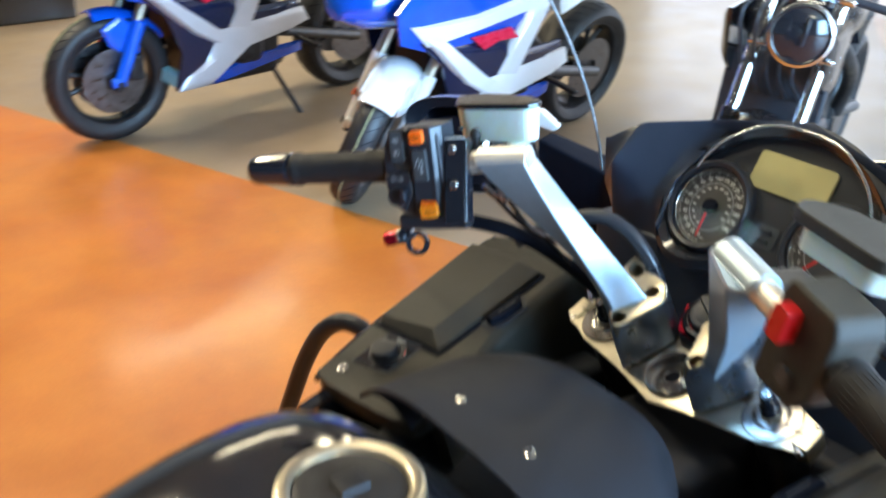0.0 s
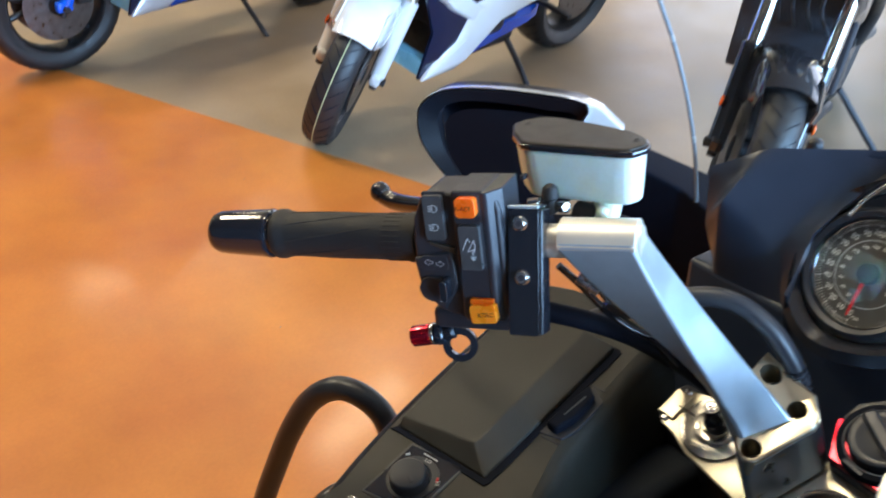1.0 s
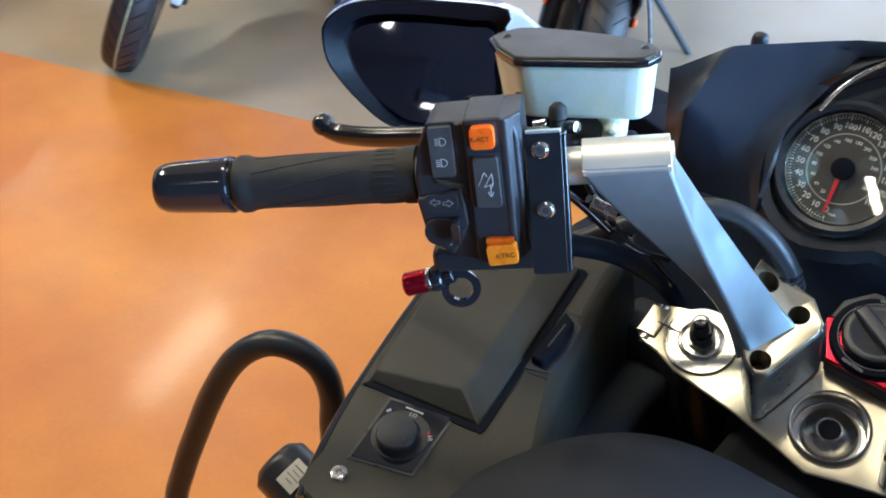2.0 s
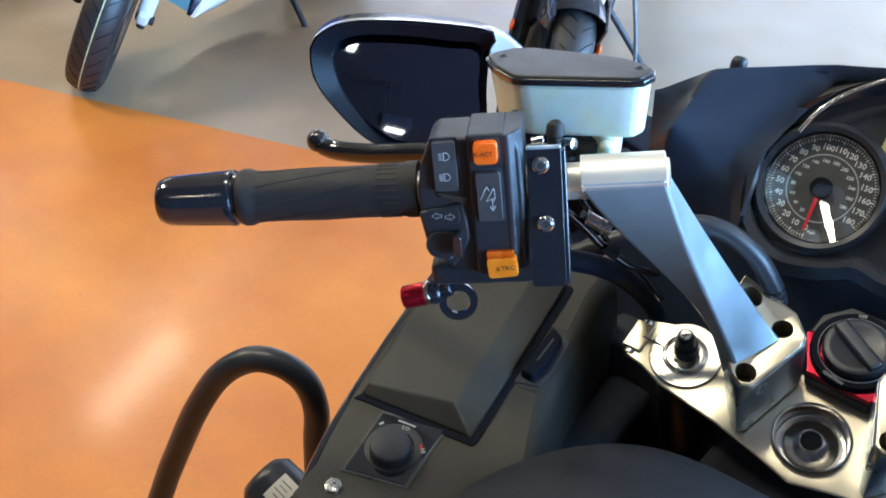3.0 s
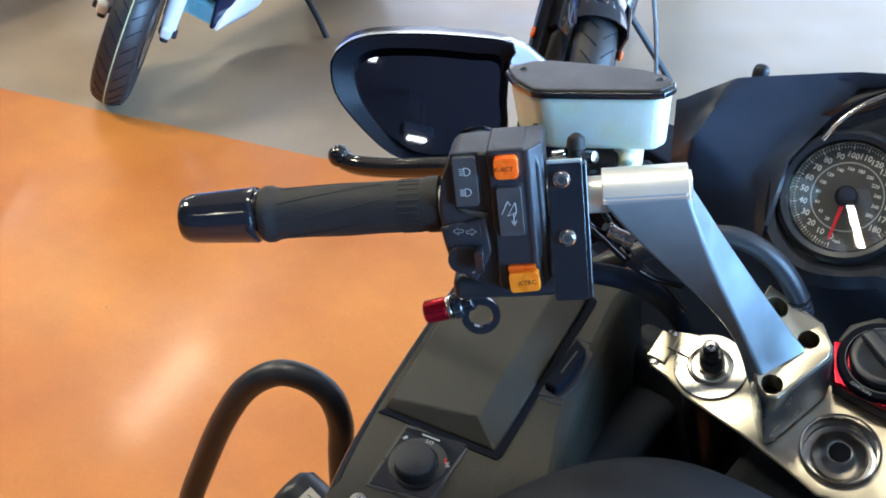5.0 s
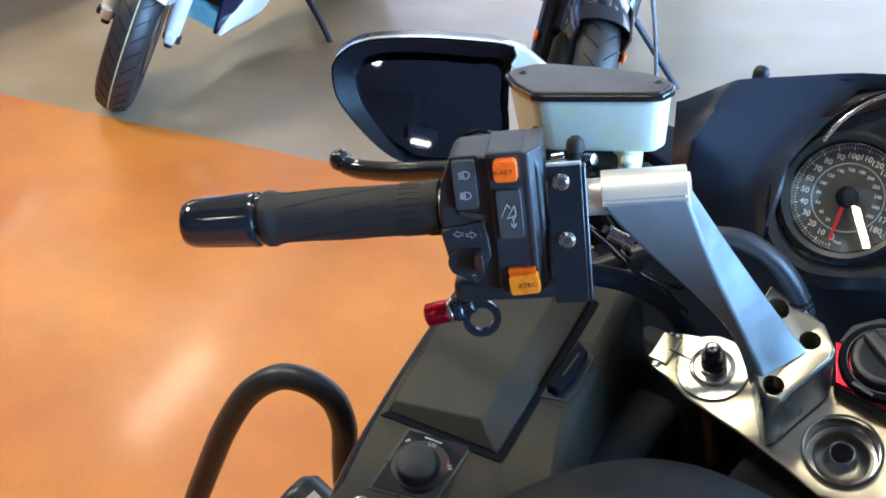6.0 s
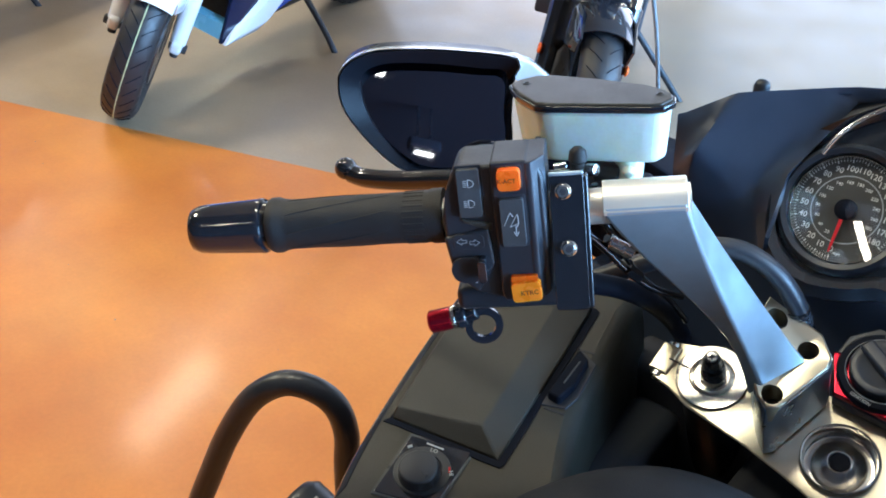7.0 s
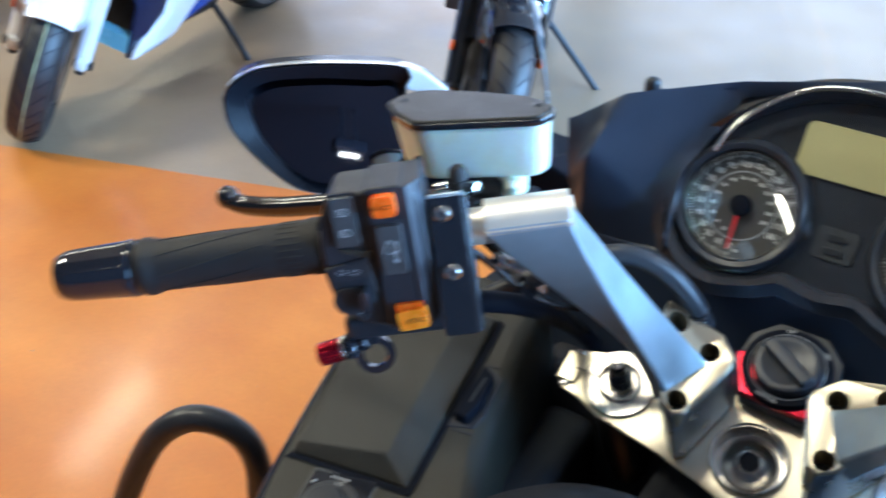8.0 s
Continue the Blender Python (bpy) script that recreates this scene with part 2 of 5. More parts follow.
def box(bm, lo, hi, bevel=0.0, seg=2, m=I4):
    tmp = bmesh.new()
    c = [(a + b) / 2 for a, b in zip(lo, hi)]
    s = [abs(b - a) for a, b in zip(lo, hi)]
    bmesh.ops.create_cube(tmp, size=1, matrix=Matrix.LocRotScale(c, None, s))
    bevel_all(tmp, tmp.edges[:], bevel, seg)
    tmp.transform(m)
    return add(bm, tmp)


def add(bm, tmp):
    me = bpy.data.meshes.new("tmp")
    tmp.to_mesh(me)
    tmp.free()
    bm.from_mesh(me)
    bpy.data.meshes.remove(me)
    return bm


def prism(bm, outline, lo, hi, bevel=0.0, seg=2, m=I4, taper=1.0, lift=None):
    """An outline in x, y carried from height lo to hi. lift(x, y): added to the top's height."""
    tmp = bmesh.new()
    cx = sum(p[0] for p in outline) / len(outline)
    cy = sum(p[1] for p in outline) / len(outline)
    a = [tmp.verts.new((x, y, lo)) for x, y in outline]
    b = [tmp.verts.new((cx + (x - cx) * taper, cy + (y - cy) * taper, hi + (lift(x, y) if lift else 0))) for x, y in outline]
    tmp.faces.new(a[::-1])
    tmp.faces.new(b)
    for i in range(len(a)):
        j = (i + 1) % len(a)
        tmp.faces.new((a[i], a[j], b[j], b[i]))
    bevel_all(tmp, tmp.edges[:], bevel, seg)
    tmp.transform(m)
    return add(bm, tmp)


def lathe(bm, profile, o=(0, 0, 0), axis=Z, n=32, closed=False):
    """Turns (radius, height) pairs about an axis through o."""
    tmp = bmesh.new()
    rings = []
    for r, h in profile:
        if r < 1e-9:
            rings.append([tmp.verts.new((0, 0, h))])
        else:
            rings.append([tmp.verts.new((r * math.cos(2 * math.pi * i / n), r * math.sin(2 * math.pi * i / n), h)) for i in range(n)])
    pairs = list(zip(rings, rings[1:])) + ([(rings[-1], rings[0])] if closed else [])
    for a, b in pairs:
        for i in range(n):
            j = (i + 1) % n
            q = [v for v in (a[i % len(a)], a[j % len(a)], b[j % len(b)], b[i % len(b)])]
            u = list(dict.fromkeys(q))
            if len(u) > 2:
                tmp.faces.new(u)
    tmp.transform(Matrix.Translation(Vector(o)) @ Vector(axis).normalized().to_track_quat("Z", "Y").to_matrix().to_4x4())
    return add(bm, tmp)


def rod(bm, a, b, r, r2=None, n=20, cap=0.0):
    a, b = Vector(a), Vector(b)
    length = (b - a).length
    r2 = r if r2 is None else r2
    c = min(cap, r, r2)
    return lathe(bm, [(0, 0), (r - c, 0), (r, c), (r2, length - c), (r2 - c, length), (0, length)], a, b - a, n)


def smooth_path(pts, steps=8):
    p = [Vector(v) for v in pts]
    p = [2 * p[0] - p[1], *p, 2 * p[-1] - p[-2]]
    out = []
    for i in range(1, len(p) - 2):
        for k in range(steps):
            t = k / steps
            out.append(0.5 * ((2 * p[i]) + (p[i + 1] - p[i - 1]) * t + (2 * p[i - 1] - 5 * p[i] + 4 * p[i + 1] - p[i + 2]) * t * t
                              + (3 * p[i] - p[i - 1] - 3 * p[i + 1] + p[i + 2]) * t ** 3))
    out.append(p[-2])
    return out


def tube(bm, pts, r, n=14, steps=8, flat=1.0, radii=None):
    """A round bar along a smooth path; flat squeezes it across."""
    path = smooth_path(pts, steps)
    tmp = bmesh.new()
    side = None
    rings = []
    for i, p in enumerate(path):
        d = (path[min(i + 1, len(path) - 1)] - path[max(i - 1, 0)]).normalized()
        if side is None:
            side = d.orthogonal().normalized()
        side = (side - side.dot(d) * d).normalized()
        up = d.cross(side)
        rr = r if radii is None else radii[0] + (radii[1] - radii[0]) * i / (len(path) - 1)
        rings.append([tmp.verts.new(p + rr * (math.cos(2 * math.pi * k / n) * side + flat * math.sin(2 * math.pi * k / n) * up)) for k in range(n)])
    for a, b in zip(rings, rings[1:]):
        for k in range(n):
            tmp.faces.new((a[k], a[(k + 1) % n], b[(k + 1) % n], b[k]))
    tmp.faces.new(rings[0][::-1])
    tmp.faces.new(rings[-1])
    return add(bm, tmp)


def loft(bm, sections, closed=True, caps=True):
    tmp = bmesh.new()
    rings = [[tmp.verts.new(p) for p in s] for s in sections]
    n = len(rings[0])
    for a, b in zip(rings, rings[1:]):
        for k in range(n if closed else n - 1):
            tmp.faces.new((a[k], a[(k + 1) % n], b[(k + 1) % n], b[k]))
    if caps and closed:
        tmp.faces.new(rings[0][::-1])
        tmp.faces.new(rings[-1])
    return add(bm, tmp)


def plate(bm, quads, thick, m=I4, round_off=0):
    """A folded sheet of four-cornered facets (corners shared by place), given thickness along its normals. round_off: how softly its folds are moulded."""
    tmp = bmesh.new()
    seen = {}
    for q in quads:
        corners = []
        for p in q:
            key = tuple(round(c, 2) for c in p)
            if key not in seen:
                seen[key] = tmp.verts.new(p)
            corners.append(seen[key])
        tmp.faces.new(corners)
    if round_off:
        bmesh.ops.subdivide_edges(tmp, edges=tmp.edges[:], cuts=7, use_grid_fill=True)
        inner = [v for v in tmp.verts if not v.is_boundary]
        for _ in range(round_off):
            bmesh.ops.smooth_vert(tmp, verts=inner, factor=0.5, use_axis_x=True, use_axis_y=True, use_axis_z=True)
    bmesh.ops.recalc_face_normals(tmp, faces=tmp.faces)
    bmesh.ops.solidify(tmp, geom=tmp.faces[:], thickness=thick)
    tmp.transform(m)
    return add(bm, tmp)


def words(bm, text, size, m, extrude=0.05, align="CENTER"):
    """Raised lettering in the built-in font, in the x, y plane of m."""
    cu = bpy.data.curves.new("t", "FONT")
    cu.body, cu.size, cu.extrude, cu.align_x, cu.align_y, cu.resolution_u, cu.offset = text, size, extrude, align, "CENTER", 2, 0.012 * size
    ob = bpy.data.objects.new("t", cu)
    me = bpy.data.meshes.new_from_object(ob)
    tmp = bmesh.new()
    tmp.from_mesh(me)
    tmp.transform(m)
    bpy.data.objects.remove(ob)
    bpy.data.curves.remove(cu)
    bpy.data.meshes.remove(me)
    return add(bm, tmp)


def shift(x, y, z=0, rz=0):
    return Matrix.Translation((x, y, z)) @ Matrix.Rotation(radians(rz), 4, "Z")


def rounded(w, h, r, n=5, cx=0, cy=0):
    out = []
    for sx, sy, a in ((1, -1, -90), (1, 1, 0), (-1, 1, 90), (-1, -1, 180)):
        for k in range(n + 1):
            t = radians(a + 90 * k / n)
            out.append((cx + sx * (w / 2 - r) + r * math.cos(t), cy + sy * (h / 2 - r) + r * math.sin(t)))
    return out


def ring_prism(bm, outer, inner, lo, hi, inner_hi=None, m=I4):
    """A closed band between two outlines of the same count."""
    inner_hi = hi if inner_hi is None else inner_hi
    tmp = bmesh.new()
    rows = [[tmp.verts.new((x, y, h)) for x, y in o] for o, h in ((outer, lo), (outer, hi), (inner, inner_hi), (inner, lo))]
    n = len(outer)
    for a, b in zip(rows, rows[1:] + rows[:1]):
        for k in range(n):
            tmp.faces.new((a[k], a[(k + 1) % n], b[(k + 1) % n], b[k]))
    tmp.transform(m)
    return add(bm, tmp)


def resample(outline, n=40):
    """A closed outline rounded and cut into n even steps."""
    p = [Vector((x, y, 0)) for x, y in outline]
    ring = []
    for i in range(len(p)):
        a, b, c, d = p[i - 1], p[i], p[(i + 1) % len(p)], p[(i + 2) % len(p)]
        for k in range(8):
            t = k / 8
            ring.append(0.5 * (2 * b + (c - a) * t + (2 * a - 5 * b + 4 * c - d) * t * t + (3 * b - a - 3 * c + d) * t ** 3))
    lengths = [(ring[(i + 1) % len(ring)] - ring[i]).length for i in range(len(ring))]
    total, out, i, run = sum(lengths), [], 0, 0.0
    for k in range(n):
        want = total * k / n
        while run + lengths[i] < want:
            run += lengths[i]
            i += 1
        t = (want - run) / lengths[i]
        q = ring[i].lerp(ring[(i + 1) % len(ring)], t)
        out.append((q.x, q.y))
    return out


def spread(outline, d):
    """The outline moved outwards by d."""
    n = len(outline)
    area2 = sum(outline[i][0] * outline[(i + 1) % n][1] - outline[(i + 1) % n][0] * outline[i][1] for i in range(n))
    s = 1 if area2 > 0 else -1
    out = []
    for i in range(n):
        t = Vector(outline[(i + 1) % n]) - Vector(outline[i - 1])
        t.normalize()
        out.append((outline[i][0] + s * t.y * d, outline[i][1] - s * t.x * d))
    return out


def sheet(bm, f, nu, nv, thick):
    """A curved sheet f(u, v), u and v from 0 to 1, with thickness."""
    tmp = bmesh.new()
    g = [[tmp.verts.new(f(i / nu, j / nv)) for j in range(nv + 1)] for i in range(nu + 1)]
    for i in range(nu):
        for j in range(nv):
            tmp.faces.new((g[i][j], g[i + 1][j], g[i + 1][j + 1], g[i][j + 1]))
    bmesh.ops.recalc_face_normals(tmp, faces=tmp.faces)
    bmesh.ops.solidify(tmp, geom=tmp.faces[:], thickness=thick)
    return add(bm, tmp)


def stepped(x, y, out):
    """A corner of the foot's outline moved out to its pointed front."""
    return x + (-45 - x) * 0.045 * out * min(1.0, max(0.0, (6 - y) / 14)), y - out * min(1.0, max(0.0, (30 - y) / 40))


def drilled(bm, outline, lo, hi, holes, depth, lift, chamfer=1.4, flare=0.0, tiers=()):
    """A block with blind round holes in its top; lift(x, y) tilts the top. tiers: how far the front steps out at which heights."""
    tmp = bmesh.new()
    inner = spread(outline, -chamfer)
    top = [tmp.verts.new((x, y, 0)) for x, y in inner]
    edges = [tmp.edges.new((top[i], top[i - 1])) for i in range(len(top))]
    rings = []
    for hx, hy, r in holes:
        ring = [tmp.verts.new((hx + r * math.cos(2 * math.pi * k / 28), hy + r * math.sin(2 * math.pi * k / 28), 0)) for k in range(28)]
        edges += [tmp.edges.new((ring[i], ring[i - 1])) for i in range(28)]
        rings.append(ring)
    bmesh.ops.triangle_fill(tmp, use_beauty=True, use_dissolve=False, edges=edges)
    for v in tmp.verts:
        v.co.z = hi + lift(v.co.x, v.co.y)
    wall = [tmp.verts.new((x, y, hi - chamfer + lift(x, y))) for x, y in outline]
    base = [] if tiers else [tmp.verts.new((x, y - flare if y < 0 else y, lo)) for x, y in outline]
    steps = [top, wall]
    for out, height in tiers:
        steps.append([tmp.verts.new((*stepped(x, y, out), height)) for x, y in outline])
    if tiers:
        base = steps.pop()
    steps.append(base)
    for a, b in zip(steps, steps[1:]):
        for i in range(len(a)):
            tmp.faces.new((a[i], a[i - 1], b[i - 1], b[i]))
    tmp.faces.new(base)
    for ring in rings:
        low = [tmp.verts.new((v.co.x, v.co.y, v.co.z - depth)) for v in ring]
        for i in range(28):
            tmp.faces.new((ring[i], ring[i - 1], low[i - 1], low[i]))
        tmp.faces.new(low)
    return add(bm, tmp)

# ---- the showroom ----
X0, X1, Y0, Y1, H0 = -15.0, 8.0, -7.0, 9.0, 4.6


def joint_y(x):
    """Where the orange floor meets the grey one."""
    return 0.335 + (x + 4.815) * 0.343


def slab(name, outline, mat, label, z=0.0):
    bm = bmesh.new()
    prism(bm, outline, z - 0.12, z)
    return tagged(part(name, bm, mat, None, "", I4, False), label, "floor", "", "structure")


slab("floor_orange", [(X0, Y0), (X1, Y0), (X1, joint_y(X1)), (X0, joint_y(X0))], orange_floor, "glossy orange acid-stained concrete showroom floor")
slab("floor_grey", [(X0, joint_y(X0)), (X1, joint_y(X1)), (X1, Y1), (X0, Y1)], grey_floor, "sealed beige-grey concrete showroom floor")
bm = bmesh.new()
box(bm, (-60, -60, -0.5), (60, 60, -0.14))
tagged(part("ground", bm, outside_ground, None, "", I4, False), "pale asphalt ground outside the showroom", "ground", "", "structure")
# unseen ceiling, its tan chosen for cream reflections in the aluminium
bm = bmesh.new()
box(bm, (X0 - 0.2, -1.7, H0), (X1 + 0.2, Y1 + 0.2, H0 + 0.2))
tagged(part("ceiling", bm, cream_paint, None, "", I4, False), "unseen showroom ceiling, tan to warm the metal's reflections", "ceiling", "", "structure")
# unseen dark half, added so that the mirror doesn't reflect tan
bm = bmesh.new()
box(bm, (X0 - 0.2, Y0 - 0.2, H0), (X1 + 0.2, -1.7, H0 + 0.2))
tagged(part("ceiling_back", bm, dark_paint, None, "", I4, False), "unseen back half of the ceiling, darkened for the mirror's reflection", "ceiling", "", "structure")
bm = bmesh.new()
box(bm, (X0 - 0.2, Y0 - 0.2, -0.12), (X0, Y1 + 0.2, H0))
tagged(part("wall_west", bm, wall_paint, None, "", I4, False), "warm grey painted showroom wall", "wall", "", "structure")
# unseen back wall, kept dark for what the mirror reflects
bm = bmesh.new()
box(bm, (X0, Y0 - 0.2, -0.12), (X1 + 0.2, Y0, H0))
tagged(part("wall_south", bm, dark_paint, None, "", I4, False), "unseen showroom back wall, darkened for the mirror's reflection", "wall", "", "structure")


def pierced(name, length, openings, m, label):
    """A wall along x with openings (x0, x1, z0, z1), 0.2 m thick."""
    bm = bmesh.new()
    x = 0.0
    for a, b, lo, hi in openings:
        box(bm, (x, 0, -0.12), (a, 0.2, H0))
        box(bm, (a, 0, -0.12), (b, 0.2, lo))
        box(bm, (a, 0, hi), (b, 0.2, H0))
        x = b
    box(bm, (x, 0, -0.12), (length, 0.2, H0))
    tagged(part(name, bm, wall_paint, None, "", m, False), label, "wall", "", "structure")


north = [(-8.5, -4.7), (-4.1, -0.3), (0.3, 4.1), (4.7, 7.6)]
east = [(-0.9, 2.1), (2.7, 5.7), (6.0, 8.4)]
pierced("wall_north", X1 - X0, [(a - X0, b - X0, 0.3, 3.5) for a, b in north], pose(X0, Y1, 0), "warm grey wall with a row of tall shop windows")
pierced("wall_east", Y1 - Y0, [(a - Y0, b - Y0, 0.3, 4.3) for a, b in east], pose(X1 + 0.2, Y0, 0, 0, 0, 90), "warm grey side wall with tall shop windows")


def shop_window(number, w, m, top=3.5):
    win = thing(f"window_{number}", m, "tall fixed shop window in a dark bronze frame", "window", "shop windows", "structure")
    for lo, hi in (((0, 0.06, 0.3), (w, 0.14, 0.36)), ((0, 0.06, top - 0.06), (w, 0.14, top)), ((0, 0.06, 0.36), (0.06, 0.14, top - 0.06)),
                   ((w - 0.06, 0.06, 0.36), (w, 0.14, top - 0.06)), ((w / 2 - 0.03, 0.06, 0.36), (w / 2 + 0.03, 0.14, top - 0.06))):
        bm = bmesh.new()
        box(bm, lo, hi, 0.004)
        part("window_frame", bm, frame_metal, win, "", m, False)
    for a, b in ((0.06, w / 2 - 0.03), (w / 2 + 0.03, w - 0.06)):
        bm = bmesh.new()
        box(bm, (a, 0.095, 0.36), (b, 0.105, top - 0.06))
        part("pane", bm, pane_glass, win, "", m, False).visible_shadow = False


for i, (a, b) in enumerate(north):
    shop_window(i + 1, b - a, pose(a, Y1, 0))
for i, (a, b) in enumerate(east):
    shop_window(i + 5, b - a, pose(X1 + 0.2, a, 0, 0, 0, 90), 4.3)

for lx, ly, turn, length, watts in LAMPS:
    m = pose(lx, ly, 4.24, 0, 0, turn)
    lamp = thing("ceiling_lamp", m, "white enamelled hanging trough lamp under the ceiling", "lamp", "ceiling lamps")
    bm = bmesh.new()
    half = 0.22 if length > 1 else (0.09 if length > 0.3 else 0.04)
    box(bm, (-length / 2 - 0.05, -half, 0.0), (length / 2 + 0.05, half, 0.09), 0.02)
    part("housing", bm, lamp_white if length > 0.3 else dark_paint, lamp, "", m, False)
    for sx in (-length * 0.36, length * 0.36):
        bm = bmesh.new()
        rod(bm, (sx, 0, 0.09), (sx, 0, H0 - 4.24), 0.008, n=8)
        part("hanger", bm, steel, lamp, "", m, False)

# ---- the touring motorcycle: x to its right, y ahead, millimetres from under the steering head ----
tourer = thing("touring_motorcycle", I4, "black touring motorcycle upright on its centre stand", "motorcycle")
BAR = axes((-0.153, -0.138, 1.185), (0.8271, 0.5351, 0.172), (-0.2014, -0.0037, 0.9795), (0.5247, -0.8448, 0.1047))
CLAMP = axes((0, 0, 0.975), X, (0, 0.8924, 0.4512), (0, -0.4512, 0.8924))
DASH = frame_of((0, 0.1106, 1.108), X, (0, -0.86, 0.51))
RES = axes((-0.190, -0.090, 1.225), (0.927, 0.333, 0.171), (-0.328, 0.943, -0.057), (-0.18, -0.004, 0.984))
MIR = axes((-0.467, 0.086, 1.100), (0.74, 0.67, 0.059), (-0.163, 0.094, 0.982), (0.652, -0.737, 0.179))
BOX = axes((-0.216, -0.138, 0.988), (0.975, 0.224, 0.0), (-0.22, 0.956, 0.195), (0.044, -0.19, 0.981))

# the right bar sits a little further out and is swept back less
RIGHT_BAR = Matrix.Translation((0.137, -0.118, 0)) @ Matrix.Rotation(radians(16), 4, "Z") @ Matrix.Translation((-0.107, 0.108, 0))


def bar_point(s, v, n):
    return BAR.to_3x3() @ Vector((s, v, n)) + Vector((-153, -138, 1185))


def handlebar(mirror):
    """Bar tube, rubber grip and turned bar end of one side."""
    bm = bmesh.new()
    rod(bm, (-205, 0, 0), (58, 0, 0), 11, n=24)
    part("handlebar_tube", bm, alu_lit, tourer, "bare aluminium handlebar tube", BAR, mirror=mirror)
    bm = bmesh.new()
    lathe(bm, [(11, -200), (16.6, -200), (17.6, -198), (17.6, -194), (16.4, -191), (15.7, -186), (15.7, -150), (15.9, -120), (16.2, -98), (17.0, -96),
               (17.0, -89), (11, -89)], (0, 0, 0), X, 40)
    grip = part("grip", bm, rubber, tourer, "ribbed black rubber grip", BAR, mirror=mirror)
    bm = bmesh.new()
    for k in range(26):
        a = 2 * math.pi * k / 26
        rr = 15.9
        box(bm, (-113, -0.7, -0.5), (-100, 0.7, 0.5), 0.25, 1, Matrix.Translation((0, rr * math.cos(a), rr * math.sin(a))) @ Matrix.Rotation(a - math.pi / 2, 4, "X"))
    for k in range(8):
        pts = []
        for j in range(15):
            aa = 2 * math.pi * k / 8 - 0.05 * j
            pts.append((-187 + 4.6 * j, 15.75 * math.cos(aa), 15.75 * math.sin(aa)))
        tube(bm, pts, 0.42, 6, 1)
    tagged(part("grip_rib", bm, rubber, grip, "", BAR, mirror=mirror), kind="stuff")
    bm = bmesh.new()
    lathe(bm, [(0, -253), (10.5, -253), (13.6, -251.5), (15.3, -247), (15.8, -241), (17.2, -208), (17.6, -205.5), (17.0, -204), (15.4, -203.5), (15.4, -201), (0, -201)],
          (0, 0, 0), X, 40)
    part("bar_end", bm, gloss_black, tourer, "gloss black tapered bar-end weight", BAR, mirror=mirror)


def riser(mirror):
    """Machined riser: clamp block with a rounded top, twisting arm, drilled foot."""
    bm = bmesh.new()
    profile = [(0, 16.2), (3, 16.2)] + [(-1 + 16.2 * math.sin(radians(a)), 16.2 * math.cos(radians(a))) for a in range(15, 181, 15)] + [(-10, -16.2)]
    loft(bm, [[Vector((s, v, n)) for v, n in profile] for s in (7, 56)])
    bevel_all(bm, [e for e in bm.edges if e.calc_face_angle(0) > 1.2], 1.2, 3)
    # left clamp in the painted lit tone, right clamp in the blue one
    part("bar_clamp", bm, alu if mirror else alu_lit, tourer, "machined aluminium bar clamp with a rounded top", BAR, mirror=mirror)
    bm = bmesh.new()
    tops = [bar_point(7, 0.5, 16.3), bar_point(56, 0.5, 16.3), bar_point(56, 2, -16.1), bar_point(7, -4, -16.1)]
    if mirror:
        tops = [t + Vector((-30, -8, 0)) for t in tops]
    foot = [CLAMP @ (Vector(p) * 0.001) * 1000 for p in ((-68, -4, 43), (-61, 0, 64), (-46, 33, 62), (-84, 46, 64))]
    bow = [Vector(p) for p in ((-1.0, -0.5, -0.5), (-2.0, -1.6, 0.3), (-0.8, -0.6, 0.0), (-3.0, 2.0, 2.0))]
    path = []
    for a in (18, 9):
        q = [bar_point(s, -1 + 16.5 * math.sin(radians(a)), 16.5 * math.cos(radians(a))) for s in (7, 56)]
        if mirror:
            q = [p + Vector((-30, -8, 0)) for p in q]
        path.append(q + [tops[2] + Vector((0, 0, 0.02 * a)), tops[3] + Vector((0, 0, 0.02 * a))])
    for k in range(15):
        t = k / 14
        q = [a.lerp(c, t) + o * (4 * t * (1 - t)) * (1.3 - 0.6 * t) for a, c, o in zip(tops, foot, bow)]
        q[0] += Vector((9.0, 21.0, -6.5)) * max(0.0, math.sin(math.pi * t ** 1.4)) ** 1.2
        if t > 0.9:
            q[1] += Vector((2.0, -3.5, 0)) * ((t - 0.9) / 0.1) ** 2
            q[2] += Vector((4.0, -1.5, 0)) * ((t - 0.9) / 0.1) ** 2
        path.append(q)
    loft(bm, path)
    bevel_all(bm, [e for e in bm.edges if e.calc_face_angle(0) > 0.5 and e.calc_length() < 30 and abs((e.verts[0].co - e.verts[1].co).normalized().z) > 0.3], 2.6, 4)
    part("riser_arm", bm, alu, tourer, "bead-blasted aluminium riser arm", mirror=mirror)
    foot_outline = [(-66, 0), (-59, -9), (-49, -14), (-42, -10), (-27, 34), (-28, 42), (-42, 57), (-84, 61), (-84, 28)]

    def rise(x, y):
        return max(0.0, (-52 - x)) * 0.45 + 0.02 * y
    holes = [(-50.5, -3, 7.4), (-44.5, 40, 7.4), (-72.5, 49, 7.4)]
    bm = bmesh.new()
    drilled(bm, foot_outline, 2, 61, holes, 24, rise, 1.4, tiers=((6, 44), (8, 3)))
    block = part("riser_block", bm, alu_warm, tourer, "machined aluminium riser foot block", CLAMP, mirror=mirror)
    # skirt over the foot block that carries its painted shade
    bm = bmesh.new()
